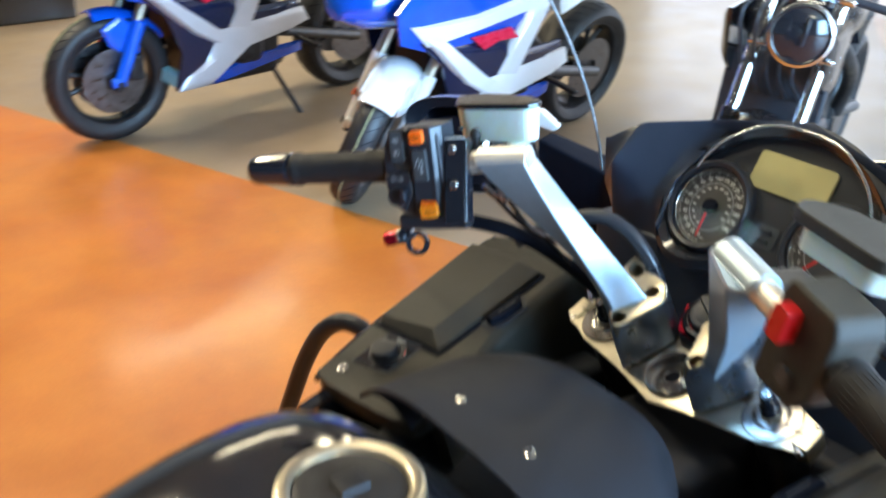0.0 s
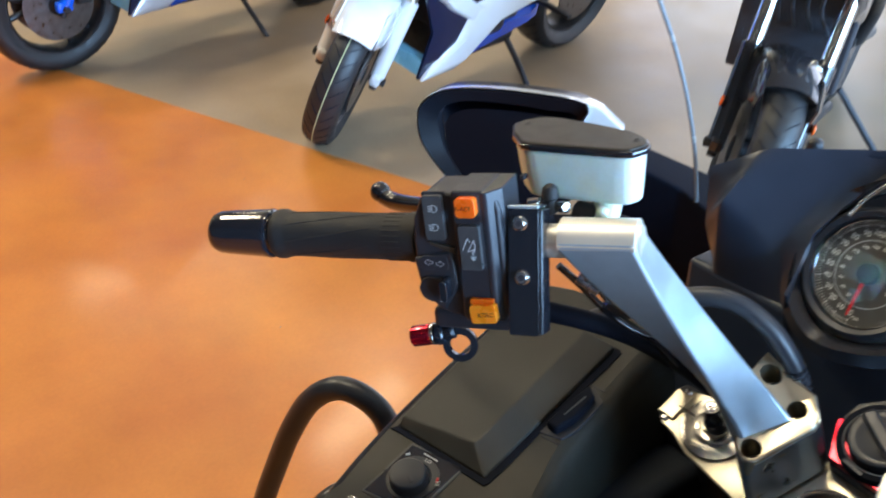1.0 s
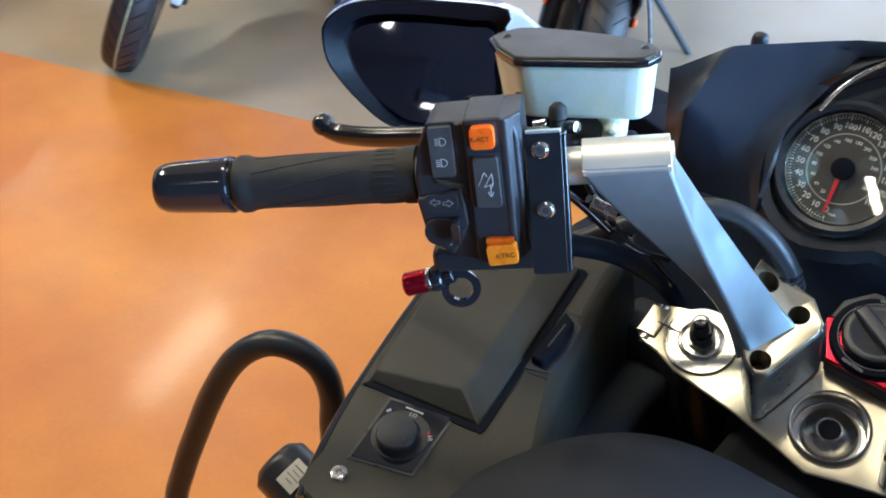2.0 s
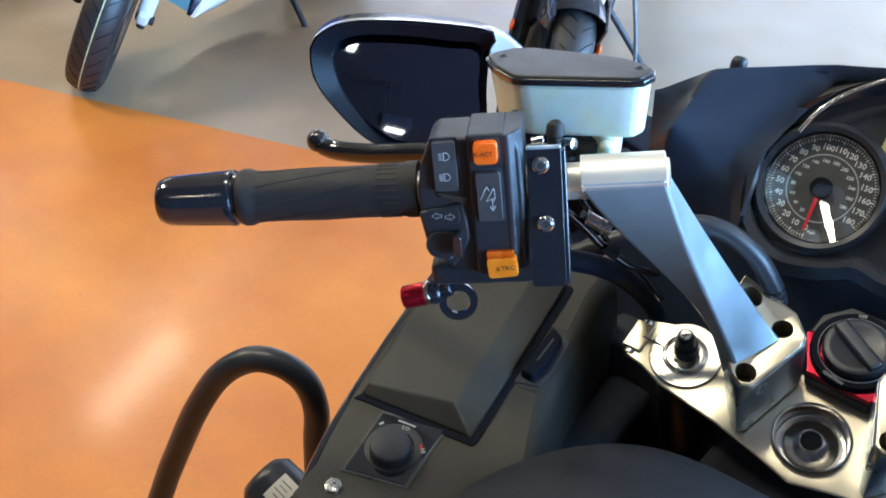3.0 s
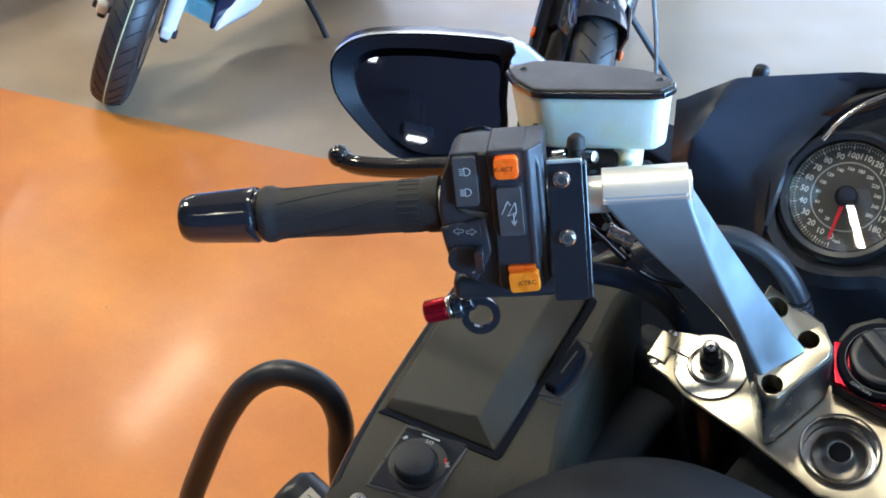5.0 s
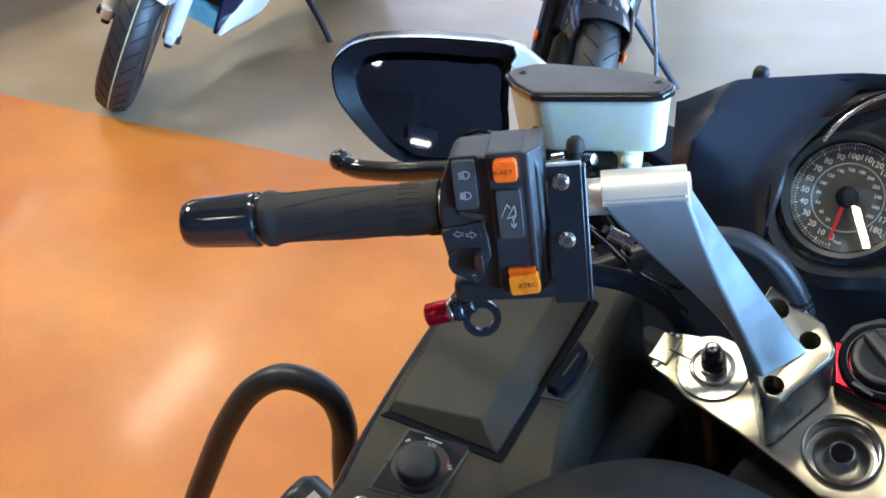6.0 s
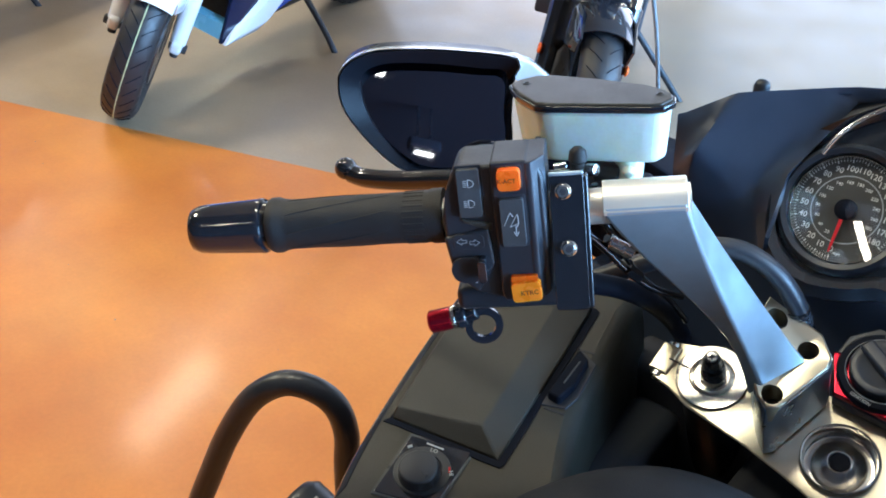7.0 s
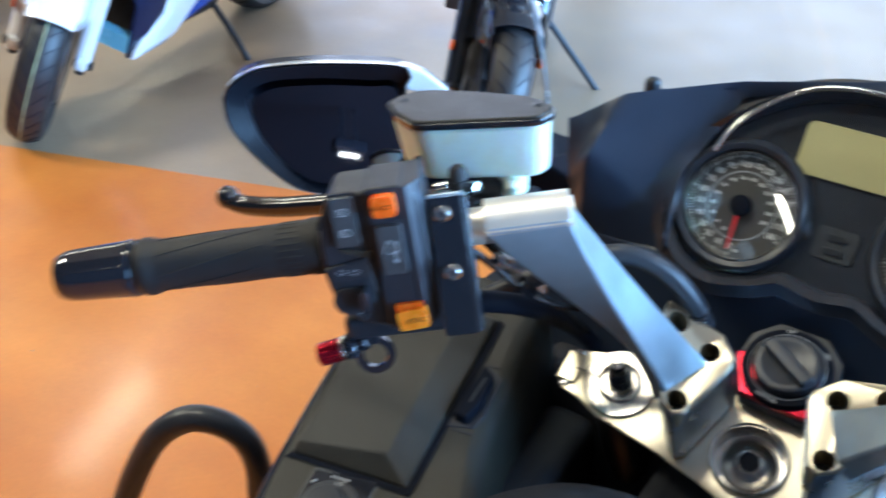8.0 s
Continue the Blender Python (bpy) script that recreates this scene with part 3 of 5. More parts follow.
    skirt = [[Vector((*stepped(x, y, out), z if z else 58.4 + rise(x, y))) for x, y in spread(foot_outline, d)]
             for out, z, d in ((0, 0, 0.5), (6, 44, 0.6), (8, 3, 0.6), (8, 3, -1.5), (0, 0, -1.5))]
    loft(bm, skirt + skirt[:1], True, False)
    part("foot_flank", bm, alu_shaded, block, "flank of the riser foot, its shade put into the colour", CLAMP, mirror=mirror)
    for hx, hy, _ in holes:
        top = 61 + rise(hx, hy)
        bm = bmesh.new()
        lathe(bm, [(7.3, 0), (7.3, 2.2), (6.4, 3), (3.6, 3), (3.4, 0.8), (0, 0.8)], (hx, hy, top - 24), Z, 24)
        part("socket_bolt", bm, deep_black, block, "black socket bolt sunk in its hole", CLAMP, mirror=mirror)


for flip in (False, True):
    handlebar(flip)
    riser(flip)

# -- triple clamp, steering stem, fork tops
outline = [(-152, -4), (-150, 32), (-124, 40), (-96, 38), (-40, 44), (-20, 46), (20, 46), (40, 44), (96, 38), (124, 40), (150, 32), (152, -4), (134, -8), (116, -15), (62, -23), (30, -30),
           (0, -38), (-30, -30), (-62, -23), (-116, -15), (-134, -8)]
bm = bmesh.new()
drilled(bm, outline, -16, 0, [(0, 0, 27)], 16, lambda x, y: 0.0, 1.4, -9)
yoke = part("triple_clamp", bm, alu_warm, tourer, "machined aluminium upper triple clamp", CLAMP)
bm = bmesh.new()
lathe(bm, [(27.8, -1), (27.8, 3.4), (27.0, 4.2), (25.8, 3.6), (25.2, 1), (24.8, -11.6), (23.8, -12.4), (19.8, -12.0), (19.0, -9.0), (18.0, -8.0), (9.4, -2.6), (8.2, -2.4), (7.4, -3.0), (7.2, -19), (0, -19)], (0, 0, 1), Z, 56)
part("stem_nut", bm, nut_steel, yoke, "bright steering stem nut with hexagon socket", CLAMP)
bm = bmesh.new()
prism(bm, [(7.6 * math.cos(radians(60 * k)), 7.6 * math.sin(radians(60 * k))) for k in range(6)], -18, -1.8)
part("hex_socket", bm, shade_black, yoke, "dark hexagon socket", CLAMP)
for sx in (-1, 1):
    bm = bmesh.new()
    lathe(bm, [(28.5, -2), (28.5, 1.6), (27.6, 2.6), (18, 2.8), (17.4, 1.8), (16.6, 2.8), (14.4, 3.2), (13.4, 3.6), (0, 3.6)], (sx * 110, 16, 0), Z, 44)
    part("fork_cap", bm, nut_steel, yoke, "turned aluminium fork cap", CLAMP)
    bm = bmesh.new()
    prism(bm, [(10.5 * math.cos(radians(60 * k)), 10.5 * math.sin(radians(60 * k))) for k in range(6)], 3.4, 7, 0.8, 2, shift(sx * 110, 16))
    part("cap_hexagon", bm, alu_warm, yoke, "", CLAMP)
    bm = bmesh.new()
    lathe(bm, [(0, 6), (9.4, 6), (9.8, 8), (9.2, 17), (8.6, 19), (7.4, 20), (6.6, 31), (5.8, 32.5), (0, 32.5)], (sx * 109, 17, 0), Z, 32)
    knob = part("damping_adjuster", bm, gloss_black, yoke, "black fork damping adjuster knob", CLAMP)
    bm = bmesh.new()
    lathe(bm, [(0, 33.4), (3.6, 33.4), (4.2, 32.6), (4.4, 31.5)], (sx * 109, 17, 0), Z, 20)
    part("adjuster_screw", bm, steel, knob, "cross-head adjuster screw", CLAMP)
    bm = bmesh.new()
    box(bm, (-2.6, -0.5, 33.2), (2.6, 0.5, 33.9), 0, 1, shift(sx * 109, 17, 0, 35))
    box(bm, (-0.5, -2.6, 33.2), (0.5, 2.6, 33.9), 0, 1, shift(sx * 109, 17, 0, 35))
    part("screw_slot", bm, deep_black, knob, "", CLAMP)
    bm = bmesh.new()
    box(bm, (-158, 1, -20), (-142, 27, 3), 1.5)
    if sx > 0:
        bm.transform(Matrix.Diagonal((-1, 1, 1, 1)))
    part("pinch_lug", bm, alu_warm, yoke, "polished fork pinch lug", CLAMP)
    bm = bmesh.new()
    box(bm, (-146.4, 13.5, 2.6), (-128, 14.7, 3.5))
    if sx > 0:
        bm.transform(Matrix.Diagonal((-1, 1, 1, 1)))
    part("pinch_slot", bm, deep_black, yoke, "", CLAMP)
    for sy in (-3, 31):
        bm = bmesh.new()
        lathe(bm, [(0, 0), (5, 0), (5.6, -1), (5.6, -8), (0, -8)], (sx * 150, sy, -4), Vector((0, 1 if sy > 0 else -1, 0)), 20)
        part("pinch_bolt", bm, steel, yoke, "", CLAMP)
    bm = bmesh.new()
    rod(bm, (sx * 112, 13, -640), (sx * 112, 13, -2), 22, n=28)
    part("fork_leg", bm, dark_metal, tourer, "dark fork leg", CLAMP)

# -- ignition lock
bm = bmesh.new()
prism(bm, [(-38, 71), (-24, 39.5), (24, 37.5), (38, 69), (30, 72), (-30, 74)], 12, 18, 1.2)
lock = part("ignition_lock", bm, red_alu, tourer, "red anodised ignition lock surround", CLAMP)
bm = bmesh.new()
lathe(bm, [(0, 16), (32.5, 16), (32.5, 20), (31, 22), (26, 22.6), (25, 21.4)], (0, 70, 0), Z, 52)
tmp = bmesh.new()
prism(tmp, [(-36, 73), (36, 71), (34, 90), (18, 106), (-18, 106), (-34, 90)], 2, 16.5, 1.5)
prism(tmp, [(-39, 71), (-24, 39), (24, 37), (39, 69), (30, 72), (-30, 74)], 0, 10.8, 1.0)
part("lock_body", tmp, satin_black, lock, "black lock body", CLAMP)
part("lock_disc", bm, shade_black, lock, "gloss black lock disc with white lettering", CLAMP)
bm = bmesh.new()
lathe(bm, [(0, 16), (24, 16), (24, 26), (23, 28.4), (20, 29.4), (17, 28.6), (0, 25)], (0, 70, 0), Z, 44)
part("ignition_knob", bm, satin_black, lock, "round black ignition switch knob", CLAMP)
bm = bmesh.new()
box(bm, (-22, -5.5, 22), (22, 5.5, 34), 2.5, 3, shift(0, 70, 0, -31))
part("knob_grip", bm, satin_black, lock, "", CLAMP)
bm = bmesh.new()
lathe(bm, [(26.2, 22.5), (26.5, 22.8), (26.8, 22.5)], (0, 70, 0), Z, 44)
for k, word in ((105, "OFF"), (-100, "IGNITION"), (40, "ON")):
    a = radians(k)
    words(bm, word, 3.6, Matrix.Translation((29 * math.cos(a), 70 + 29 * math.sin(a), 22.7)) @ Matrix.Rotation(a - math.pi / 2 + (math.pi if k < 0 else 0), 4, "Z"))
part("lock_print", bm, print_white, lock, "white switch lettering", CLAMP)

# -- left switch housing
bm = bmesh.new()
prism(bm, [(-75, 38), (-29, 38), (-26, 28), (-25, -44), (-30, -50), (-52, -50), (-69, -45), (-81, -34), (-87, -16), (-87, 8), (-84, 22), (-79, 35)], -18, 20, 3.5, 3)
housing = part("switch_housing", bm, housing_black, tourer, "moulded black handlebar switch housing", BAR)
bm = bmesh.new()
prism(bm, [(-56, 41), (-35, 41), (-33, 38), (-33, -47), (-36, -50), (-54, -49), (-56, -44)], -14, 24, 2.5, 3)
part("housing_front", bm, housing_black, housing, "", BAR)
bm = bmesh.new()
prism(bm, [(-36, 24.4), (-32, 24.4), (-24.6, 13), (-24.6, -16), (-36, -16)], -47, 40, 1.2, 2, Matrix(((1, 0, 0, 0), (0, 0, 1, 0), (0, 1, 0, 0), (0, 0, 0, 1))))
part("housing_flank", bm, satin_black, housing, "smooth bevelled flank", BAR)
bm = bmesh.new()
prism(bm, [(-88, -6), (-60, 0), (-58, -24), (-70, -44), (-84, -32)], 12, 22, 2.5, 3)
part("switch_surround", bm, housing_black, housing, "", BAR)


def button(name, outline, lo, hi, mat, label, bevel=1.6, m=I4):
    b = bmesh.new()
    prism(b, outline, lo, hi, bevel, 3, m)
    return part(name, b, mat, housing, label, BAR)


button("button_recess", rounded(16, 33, 1.5, 3, -69.2, 22.6), 18, 20.4, deep_black, "", 0.3)
button("dip_switch", rounded(13.4, 30, 1.6, 3, -69.2, 22.6), 19, 24, grey_button, "grey headlight dip rocker switch", 1.4)
button("button_recess", rounded(15, 14.5, 1.5, 3, -45, 31.5), 22, 24.4, deep_black, "", 0.3)
button("mode_button", rounded(13.4, 12.8, 2.6, 4, -45, 31.5), 23, 30, orange_plastic, "orange brake mode push button", 2.0)
button("button_recess", rounded(16, 33, 1.5, 3, -45, 4.2), 22, 24.4, deep_black, "", 0.3)
button("screen_switch", rounded(14.0, 30, 1.6, 3, -45, 4.2), 23, 28, grey_button, "grey windscreen rocker switch", 1.4)
button("button_recess", rounded(19, 15, 1.5, 3, -41, -39.5), 22, 24.4, deep_black, "", 0.3)
button("traction_button", rounded(17.6, 12.6, 2.2, 4, -40.5, -40.5), 23, 30, amber_plastic, "amber traction control push button", 2.0, Matrix.Translation((-40.5, -40.5, 0)) @ Matrix.Rotation(radians(4), 4, "Z") @ Matrix.Translation((40.5, 40.5, 0)))
button("traction_button_back", rounded(16, 4, 1, 3, -41.5, -33), 23, 27, orange_plastic, "", 0.6)
button("turn_switch", rounded(19, 10, 3, 4, -73, -9), 20, 22.2, housing_black, "black turn signal switch", 1.2)
button("turn_switch_lever", rounded(5, 14, 2, 4, -65.5, -25), 20, 32, gloss_black, "", 1.8)
button("horn_button", rounded(20, 17, 7, 5, -75, -27), 18, 24, housing_black, "round black horn button", 2.5)
button("switch_wedge", [(-76, 6), (-58, 2), (-58, -3), (-74, 3)], 16, 21.5, grain_black, "", 0.6)


def symbol(text_items, z, mat, label):
    b = bmesh.new()
    for f in text_items:
        f(b, z)
    part("switch_print", b, mat, housing, label, BAR)


def headlamp_sign(cx, cy):
    def draw(b, z):
        for k in range(4):
            box(b, (cx - 3.4, cy - 2.0 + 1.15 * k, z), (cx - 1.0, cy - 1.5 + 1.15 * k, z + 0.15))
        ring = [(cx - 0.5, cy - 2.3)] + [(cx + 0.3 + 2.6 * math.cos(radians(a)), cy + 2.3 * math.sin(radians(a))) for a in range(-90, 91, 20)] + [(cx - 0.5, cy + 2.3)]
        for p, q in zip(ring, ring[1:] + ring[:1]):
            tube(b, [(*p, z), (*q, z)], 0.26, 5, 1)
    return draw


def arrow_sign(cx, cy, sgn):
    def draw(b, z):
        pts = [(-2.8, 0.9), (0, 0.9), (0, 2.2), (3, 0), (0, -2.2), (0, -0.9), (-2.8, -0.9)]
        ring = [(cx + sgn * x, cy + y) for x, y in pts]
        for p, q in zip(ring, ring[1:] + ring[:1]):
            tube(b, [(*p, z - 0.05), (*q, z - 0.05)], 0.15, 5, 1)
    return draw


def windshield_sign(cx, cy):
    def draw(b, z):
        for pts in ([(-5, -2), (-1, 6)], [(-1, 6), (-2.6, 3.6)], [(-1, 6), (0.4, 3.4)], [(-1.6, -3), (3, 5)], [(3, 5), (3.4, -1), (1.6, -4)], [(-1.6, -3), (3.4, -1)], [(1.6, -2), (1.8, -8)], [(0.2, -6), (1.8, -9), (3.2, -6)]):
            tube(b, [(cx + x, cy + y, z) for x, y in pts], 0.27, 5, 2)
    return draw


def horn_sign(cx, cy):
    def draw(b, z):
        for pts in ([(-4, -1.6), (-4, 1.8)], [(-4, 0.6), (1.5, 0.8), (4, 2.4)], [(-2.5, -1), (3.5, -1.6)], [(4, 2.4), (3.5, -1.6)]):
            tube(b, [(cx + x, cy + y, z) for x, y in pts], 0.27, 5, 2)
    return draw


symbol([headlamp_sign(-68.8, 29), headlamp_sign(-69.4, 16.4)], 24.1, print_white, "white headlamp signs")
symbol([arrow_sign(-77, -8.5, -1), arrow_sign(-69.5, -9.5, 1)], 22.3, print_white, "outlined turn arrows")
symbol([windshield_sign(-45, 5)], 28.1, print_white, "worn white windscreen sign")
symbol([horn_sign(-74, -34)], 23.6, print_white, "white horn sign")
symbol([lambda b, z: words(b, "K-ACT", 3.6, Matrix.Translation((-46.2, 31.2, z)))], 30.02, print_dark, "dark lettering")
symbol([lambda b, z: words(b, "KTRC", 4.2, Matrix.Translation((-38.8, -40.8, z)) @ Matrix.Rotation(radians(4), 4, "Z"))], 30.02, print_dark, "dark lettering")

# -- bracket plate with two bolts, red-capped pull knob and ring
TILT_PLATE = BAR @ Matrix.Scale(1, 4) @ Matrix.Translation((0.0006, -0.0145, 0.0195)) @ Matrix.Rotation(radians(-15), 4, "X")
bm = bmesh.new()
prism(bm, rounded(20, 82, 2, 3, -14, 1), -2, 2.4, 0.8)
box(bm, (-24, 39, -14), (-4, 42.4, 2.4), 1.0)
bracket = part("accessory_bracket", bm, gloss_black, tourer, "gloss black folded bracket plate", TILT_PLATE)
bm = bmesh.new()
box(bm, (-24.2, 40.6, -1), (-4, 42.8, 3), 0.7)
part("bracket_lip", bm, alu, bracket, "worn bare bracket edge", TILT_PLATE)
for by, bx in ((31.5, -16), (-2.5, -14.6)):
    bm = bmesh.new()
    lathe(bm, [(4.9, 2), (4.9, 2.8), (4.2, 3.1), (4.0, 5), (3.4, 5.7), (0, 5.7)], (bx, by, 0), Z, 28)
    bolt = part("bracket_bolt", bm, chrome, bracket, "chromed socket-head bolt with washer", TILT_PLATE)
    bm = bmesh.new()
    prism(bm, [(bx + 2.2 * math.cos(radians(60 * k)), by + 2.2 * math.sin(radians(60 * k))) for k in range(6)], 5.2, 5.9)
    part("bolt_socket", bm, deep_black, bolt, "dark hexagon socket", TILT_PLATE)
bm = bmesh.new()
box(bm, (-4.6, -39, -14), (-1.6, 40, 2.4), 0.8)
part("bracket_side", bm, gloss_black, bracket, "", TILT_PLATE)
bm = bmesh.new()
lathe(bm, [(7.6, -2), (12.4, -2), (12.8, 0), (12.4, 2), (7.6, 2)], (-74, -82, -6), Vector((0.15, 0.15, 1)), 36, closed=True)
part("pull_ring", bm, gloss_black, tourer, "black ring behind the pull knob", BAR)
bm = bmesh.new()
rod(bm, (-109.5, -78.4, -6), (-94, -75.4, -6), 7.6, 7.6, 28, 1.2)
knob = part("pull_knob", bm, red_alu, tourer, "red anodised pull knob", BAR)
bm = bmesh.new()
rod(bm, (-94, -75.4, -6), (-91, -74.8, -6), 7.9, 7.9, 28, 0.6)
part("knob_collar", bm, chrome, knob, "bright knurled collar", BAR)
bm = bmesh.new()
rod(bm, (-91, -74.8, -6), (-84, -73.4, -6), 8.6, 8, 24, 1.5)
rod(bm, (-86, -74, -6), (-78, -71, -6), 6.0, 6, 20, 0.5)
part("knob_body", bm, gloss_black, knob, "", BAR)
bm = bmesh.new()
box(bm, (-88, -66, -16), (-12, -50, 4), 5, 3)
part("knob_mount", bm, housing_black, tourer, "black knob mounting block", BAR)

# -- clutch lever and master cylinder
bm = bmesh.new()
tube(bm, [(-181, -19, -134), (-168, -21, -127), (-140, -18, -110), (-104, -11, -88), (-62, -3, -62), (-22, 0, -44)], 7.6, 16, 8, 0.95)
lever = part("clutch_lever", bm, gloss_black, tourer, "gloss black clutch lever with ball end", BAR)
bm = bmesh.new()
bmesh.ops.create_uvsphere(bm, u_segments=24, v_segments=16, radius=8.6, matrix=Matrix.Translation((-185, -15, -135)))
part("lever_ball", bm, gloss_black, lever, "", BAR)
bm = bmesh.new()
box(bm, (-24, -14, -58), (40, -2, -12), 5, 3)
rod(bm, (-20, -2, -40), (-20, -2, -12), 12, n=24, cap=2)
part("master_cylinder", bm, shade_black, tourer, "satin black clutch master cylinder", BAR)
bm = bmesh.new()
rod(bm, (-8, 8, -28), (-7.4, 20, -28), 4.6, 4.6, 20, 1.2)
rod(bm, (-7.4, 17, -28), (-6.8, 28, -28), 6.0, 5.2, 20, 2.5)
part("bleed_nipple_cap", bm, rubber, tourer, "black rubber bleed nipple cap", BAR)
bm = bmesh.new()
rod(bm, (-22, 16, -26), (-14, 17, -26), 3, n=12, cap=0.5)
rod(bm, (-2, 12, -30), (4, 13, -26), 4, n=12, cap=0.5)
part("banjo_fitting", bm, chrome, tourer, "bright banjo fitting", BAR)
bm = bmesh.new()
rod(bm, (23, 8, -32), (24, -4, -52), 10, 8.5, 24, 2)
rod(bm, (25, -8, -40), (25.5, -12, -43), 4.5, 4, 16, 1)
part("reservoir_spout", bm, milky, tourer, "", RES)
bm = bmesh.new()
rod(bm, (2, -2, -46), (19, -4, -47), 8, 7.4, 20, 1.5)
rod(bm, (-1, -2, -48), (5, -2, -58), 8, 9, 20, 1.5)
part("hose_elbow", bm, rubber, tourer, "black rubber hose elbow", RES)

# -- fluid reservoir
lid = [(-63, 30), (-51, 9), (-34, -10), (-26, -12), (40, -11), (48, -9), (53, 2), (52, 10), (46, 19), (32, 30), (-2, 41), (-36, 51), (-50, 50), (-60, 40)]


def inset(outline, k, cx=-4, cy=16):
    return [(cx + (x - cx) * k, cy + (y - cy) * k) for x, y in outline]


bm = bmesh.new()
prism(bm, inset(lid, 0.95), -37, -2, 4, 4)
for v in bm.verts:
    if v.co.z < -28:
        v.co.x, v.co.y = -2 + (v.co.x + 2) * 0.93, 16 + (v.co.y - 16) * 0.9
tank = part("fluid_reservoir", bm, milky, tourer, "milky white clutch fluid reservoir", RES)
bm = bmesh.new()
prism(bm, inset(lid, 0.96), 0.6, 3.2, 1.2, 2)
part("lid", bm, lid_black, tank, "dark grey reservoir lid", RES)
bm = bmesh.new()
prism(bm, lid, -3, 1.6, 1.2, 2)
part("lid_rim", bm, gloss_black, tank, "gloss black lid rim", RES)
for sx, sy in ((42, 10), (-50, 30)):
    bm = bmesh.new()
    lathe(bm, [(0, 2.6), (1.6, 2.6), (1.8, 3.7), (2.8, 3.5), (3.1, 2.8)], (sx, sy, 0), Z, 20)
    part("lid_screw", bm, satin_black, tank, "", RES)
bm = bmesh.new()
box(bm, (-35, -12.4, -24), (-31.5, -6, -20.5), 0.8)
part("level_mark", bm, deep_black, tank, "small dark level mark", RES)

# -- right switchgear, seen in passing
bm = bmesh.new()
prism(bm, [(-77, 40), (-30, 40), (-26, 30), (-26, -36), (-32, -42), (-70, -40), (-84, -24), (-84, 30)], -24, 18, 4, 3)
right_switch = part("switch_housing", bm, grain_black, tourer, "black right switch housing", BAR, mirror=True)
bm = bmesh.new()
prism(bm, rounded(16, 26, 3, 4, -44, 14), 16, 30, 3, 3)
part("kill_switch", bm, red_paint, right_switch, "red engine stop switch", BAR, mirror=True)
bm = bmesh.new()
prism(bm, rounded(12, 12, 3, 4, -58, -20), 16, 22, 2, 3)
part("start_button", bm, grey_button, right_switch, "", BAR, mirror=True)
bm = bmesh.new()
tube(bm, [(-181, -16, -134), (-168, -21, -127), (-140, -20, -108), (-104, -14, -86), (-62, -8, -62), (-22, -3, -44)], 7.0, 12, 6, 0.75)
part("brake_lever", bm, gloss_black, tourer, "gloss black brake lever", BAR, mirror=True)
bm = bmesh.new()
box(bm, (-24, -14, -58), (40, -2, -12), 5, 3)
part("brake_master_cylinder", bm, satin_black, tourer, "", BAR, mirror=True)
bm = bmesh.new()
prism(bm, inset(lid, 0.8), -30, -8, 3, 3)
brake_tank = part("fluid_reservoir", bm, milky, tourer, "milky white brake fluid reservoir", RES, mirror=True)
bm = bmesh.new()
prism(bm, lid, -9, 2, 1.8, 2)
part("lid", bm, grain_black, brake_tank, "", RES, mirror=True)

# -- hoses and cables
bm = bmesh.new()
tube(bm, [(-200, -40, 1060), (-160, -28, 1090), (-128, -8, 1106), (-104, 4, 1107), (-80, 16, 1091), (-62, 27, 1062), (-56, 34, 1035), (-54, 40, 1000)], 7.5, 16)
part("hose", bm, satin_black, tourer, "black rubber hose bent over the steering head")
bm = bmesh.new()
for k in range(5):
    rod(bm, (-64 + k * 1.4, 25.4 + k * 1.4, 1066 - 4.5 * k), (-63.4 + k * 1.4, 26.2 + k * 1.4, 1063.5 - 4.5 * k), 8.6, n=18)
part("hose_clip", bm, gloss_black, tourer, "")
for pts, r in (([(-40, -66, -40), (0, -79, -50), (20, -96, -70), (35, -124, -105), (52, -164, -150), (64, -208, -200), (69, -239, -240)], 7.5),):
    bm = bmesh.new()
    tube(bm, pts, r, 12)
    part("cable", bm, shade_black, tourer, "black control cable", BAR)
bm = bmesh.new()
rod(bm, (10, -34, -20), (24, -42, -18), 4.5, n=12, cap=0.6)
part("cable_fitting", bm, steel, tourer, "bright cable end fitting", BAR)

wire_paths = (([(2, 2, -30), (4, -20, -36), (14, -44, -40), (28, -74, -50), (46, -100, -66), (60, -130, -84)], 2.2), ([(-6, -30, -30), (6, -46, -36), (20, -66, -42), (36, -84, -50), (56, -98, -62)], 2.6))
for pts, r in wire_paths:
    bm = bmesh.new()
    tube(bm, pts, r, 10)
    part("wire", bm, gloss_black, tourer, "thin glossy black wire behind the bar", BAR)
for wx, wy, wn in ((12, -42, -38), (24, -68, -43)):
    bm = bmesh.new()
    rod(bm, (wx - 4, wy + 4, wn + 2), (wx + 4, wy - 5, wn - 1), 4.4, n=6, cap=0.6)
    part("wire_clip", bm, gloss_black, tourer, "", BAR)


# -- instrument panel

face_outline = [(-121, 6), (-112, 40), (-86, 66), (-50, 88), (0, 98), (50, 88), (86, 66), (112, 40), (121, 6), (112, -34), (84, -52), (52, -46), (28, -36), (0, -40), (-28, -36), (-52, -46), (-84, -52), (-112, -34)]
fo = resample(face_outline, 72)
bm = bmesh.new()
prism(bm, fo, -14, -10)
dash = part("instrument_panel", bm, housing_black, tourer, "black instrument panel with two round gauges and a display", DASH)
bm = bmesh.new()
ring_prism(bm, spread(fo, 9), fo, -16, 2, -4)
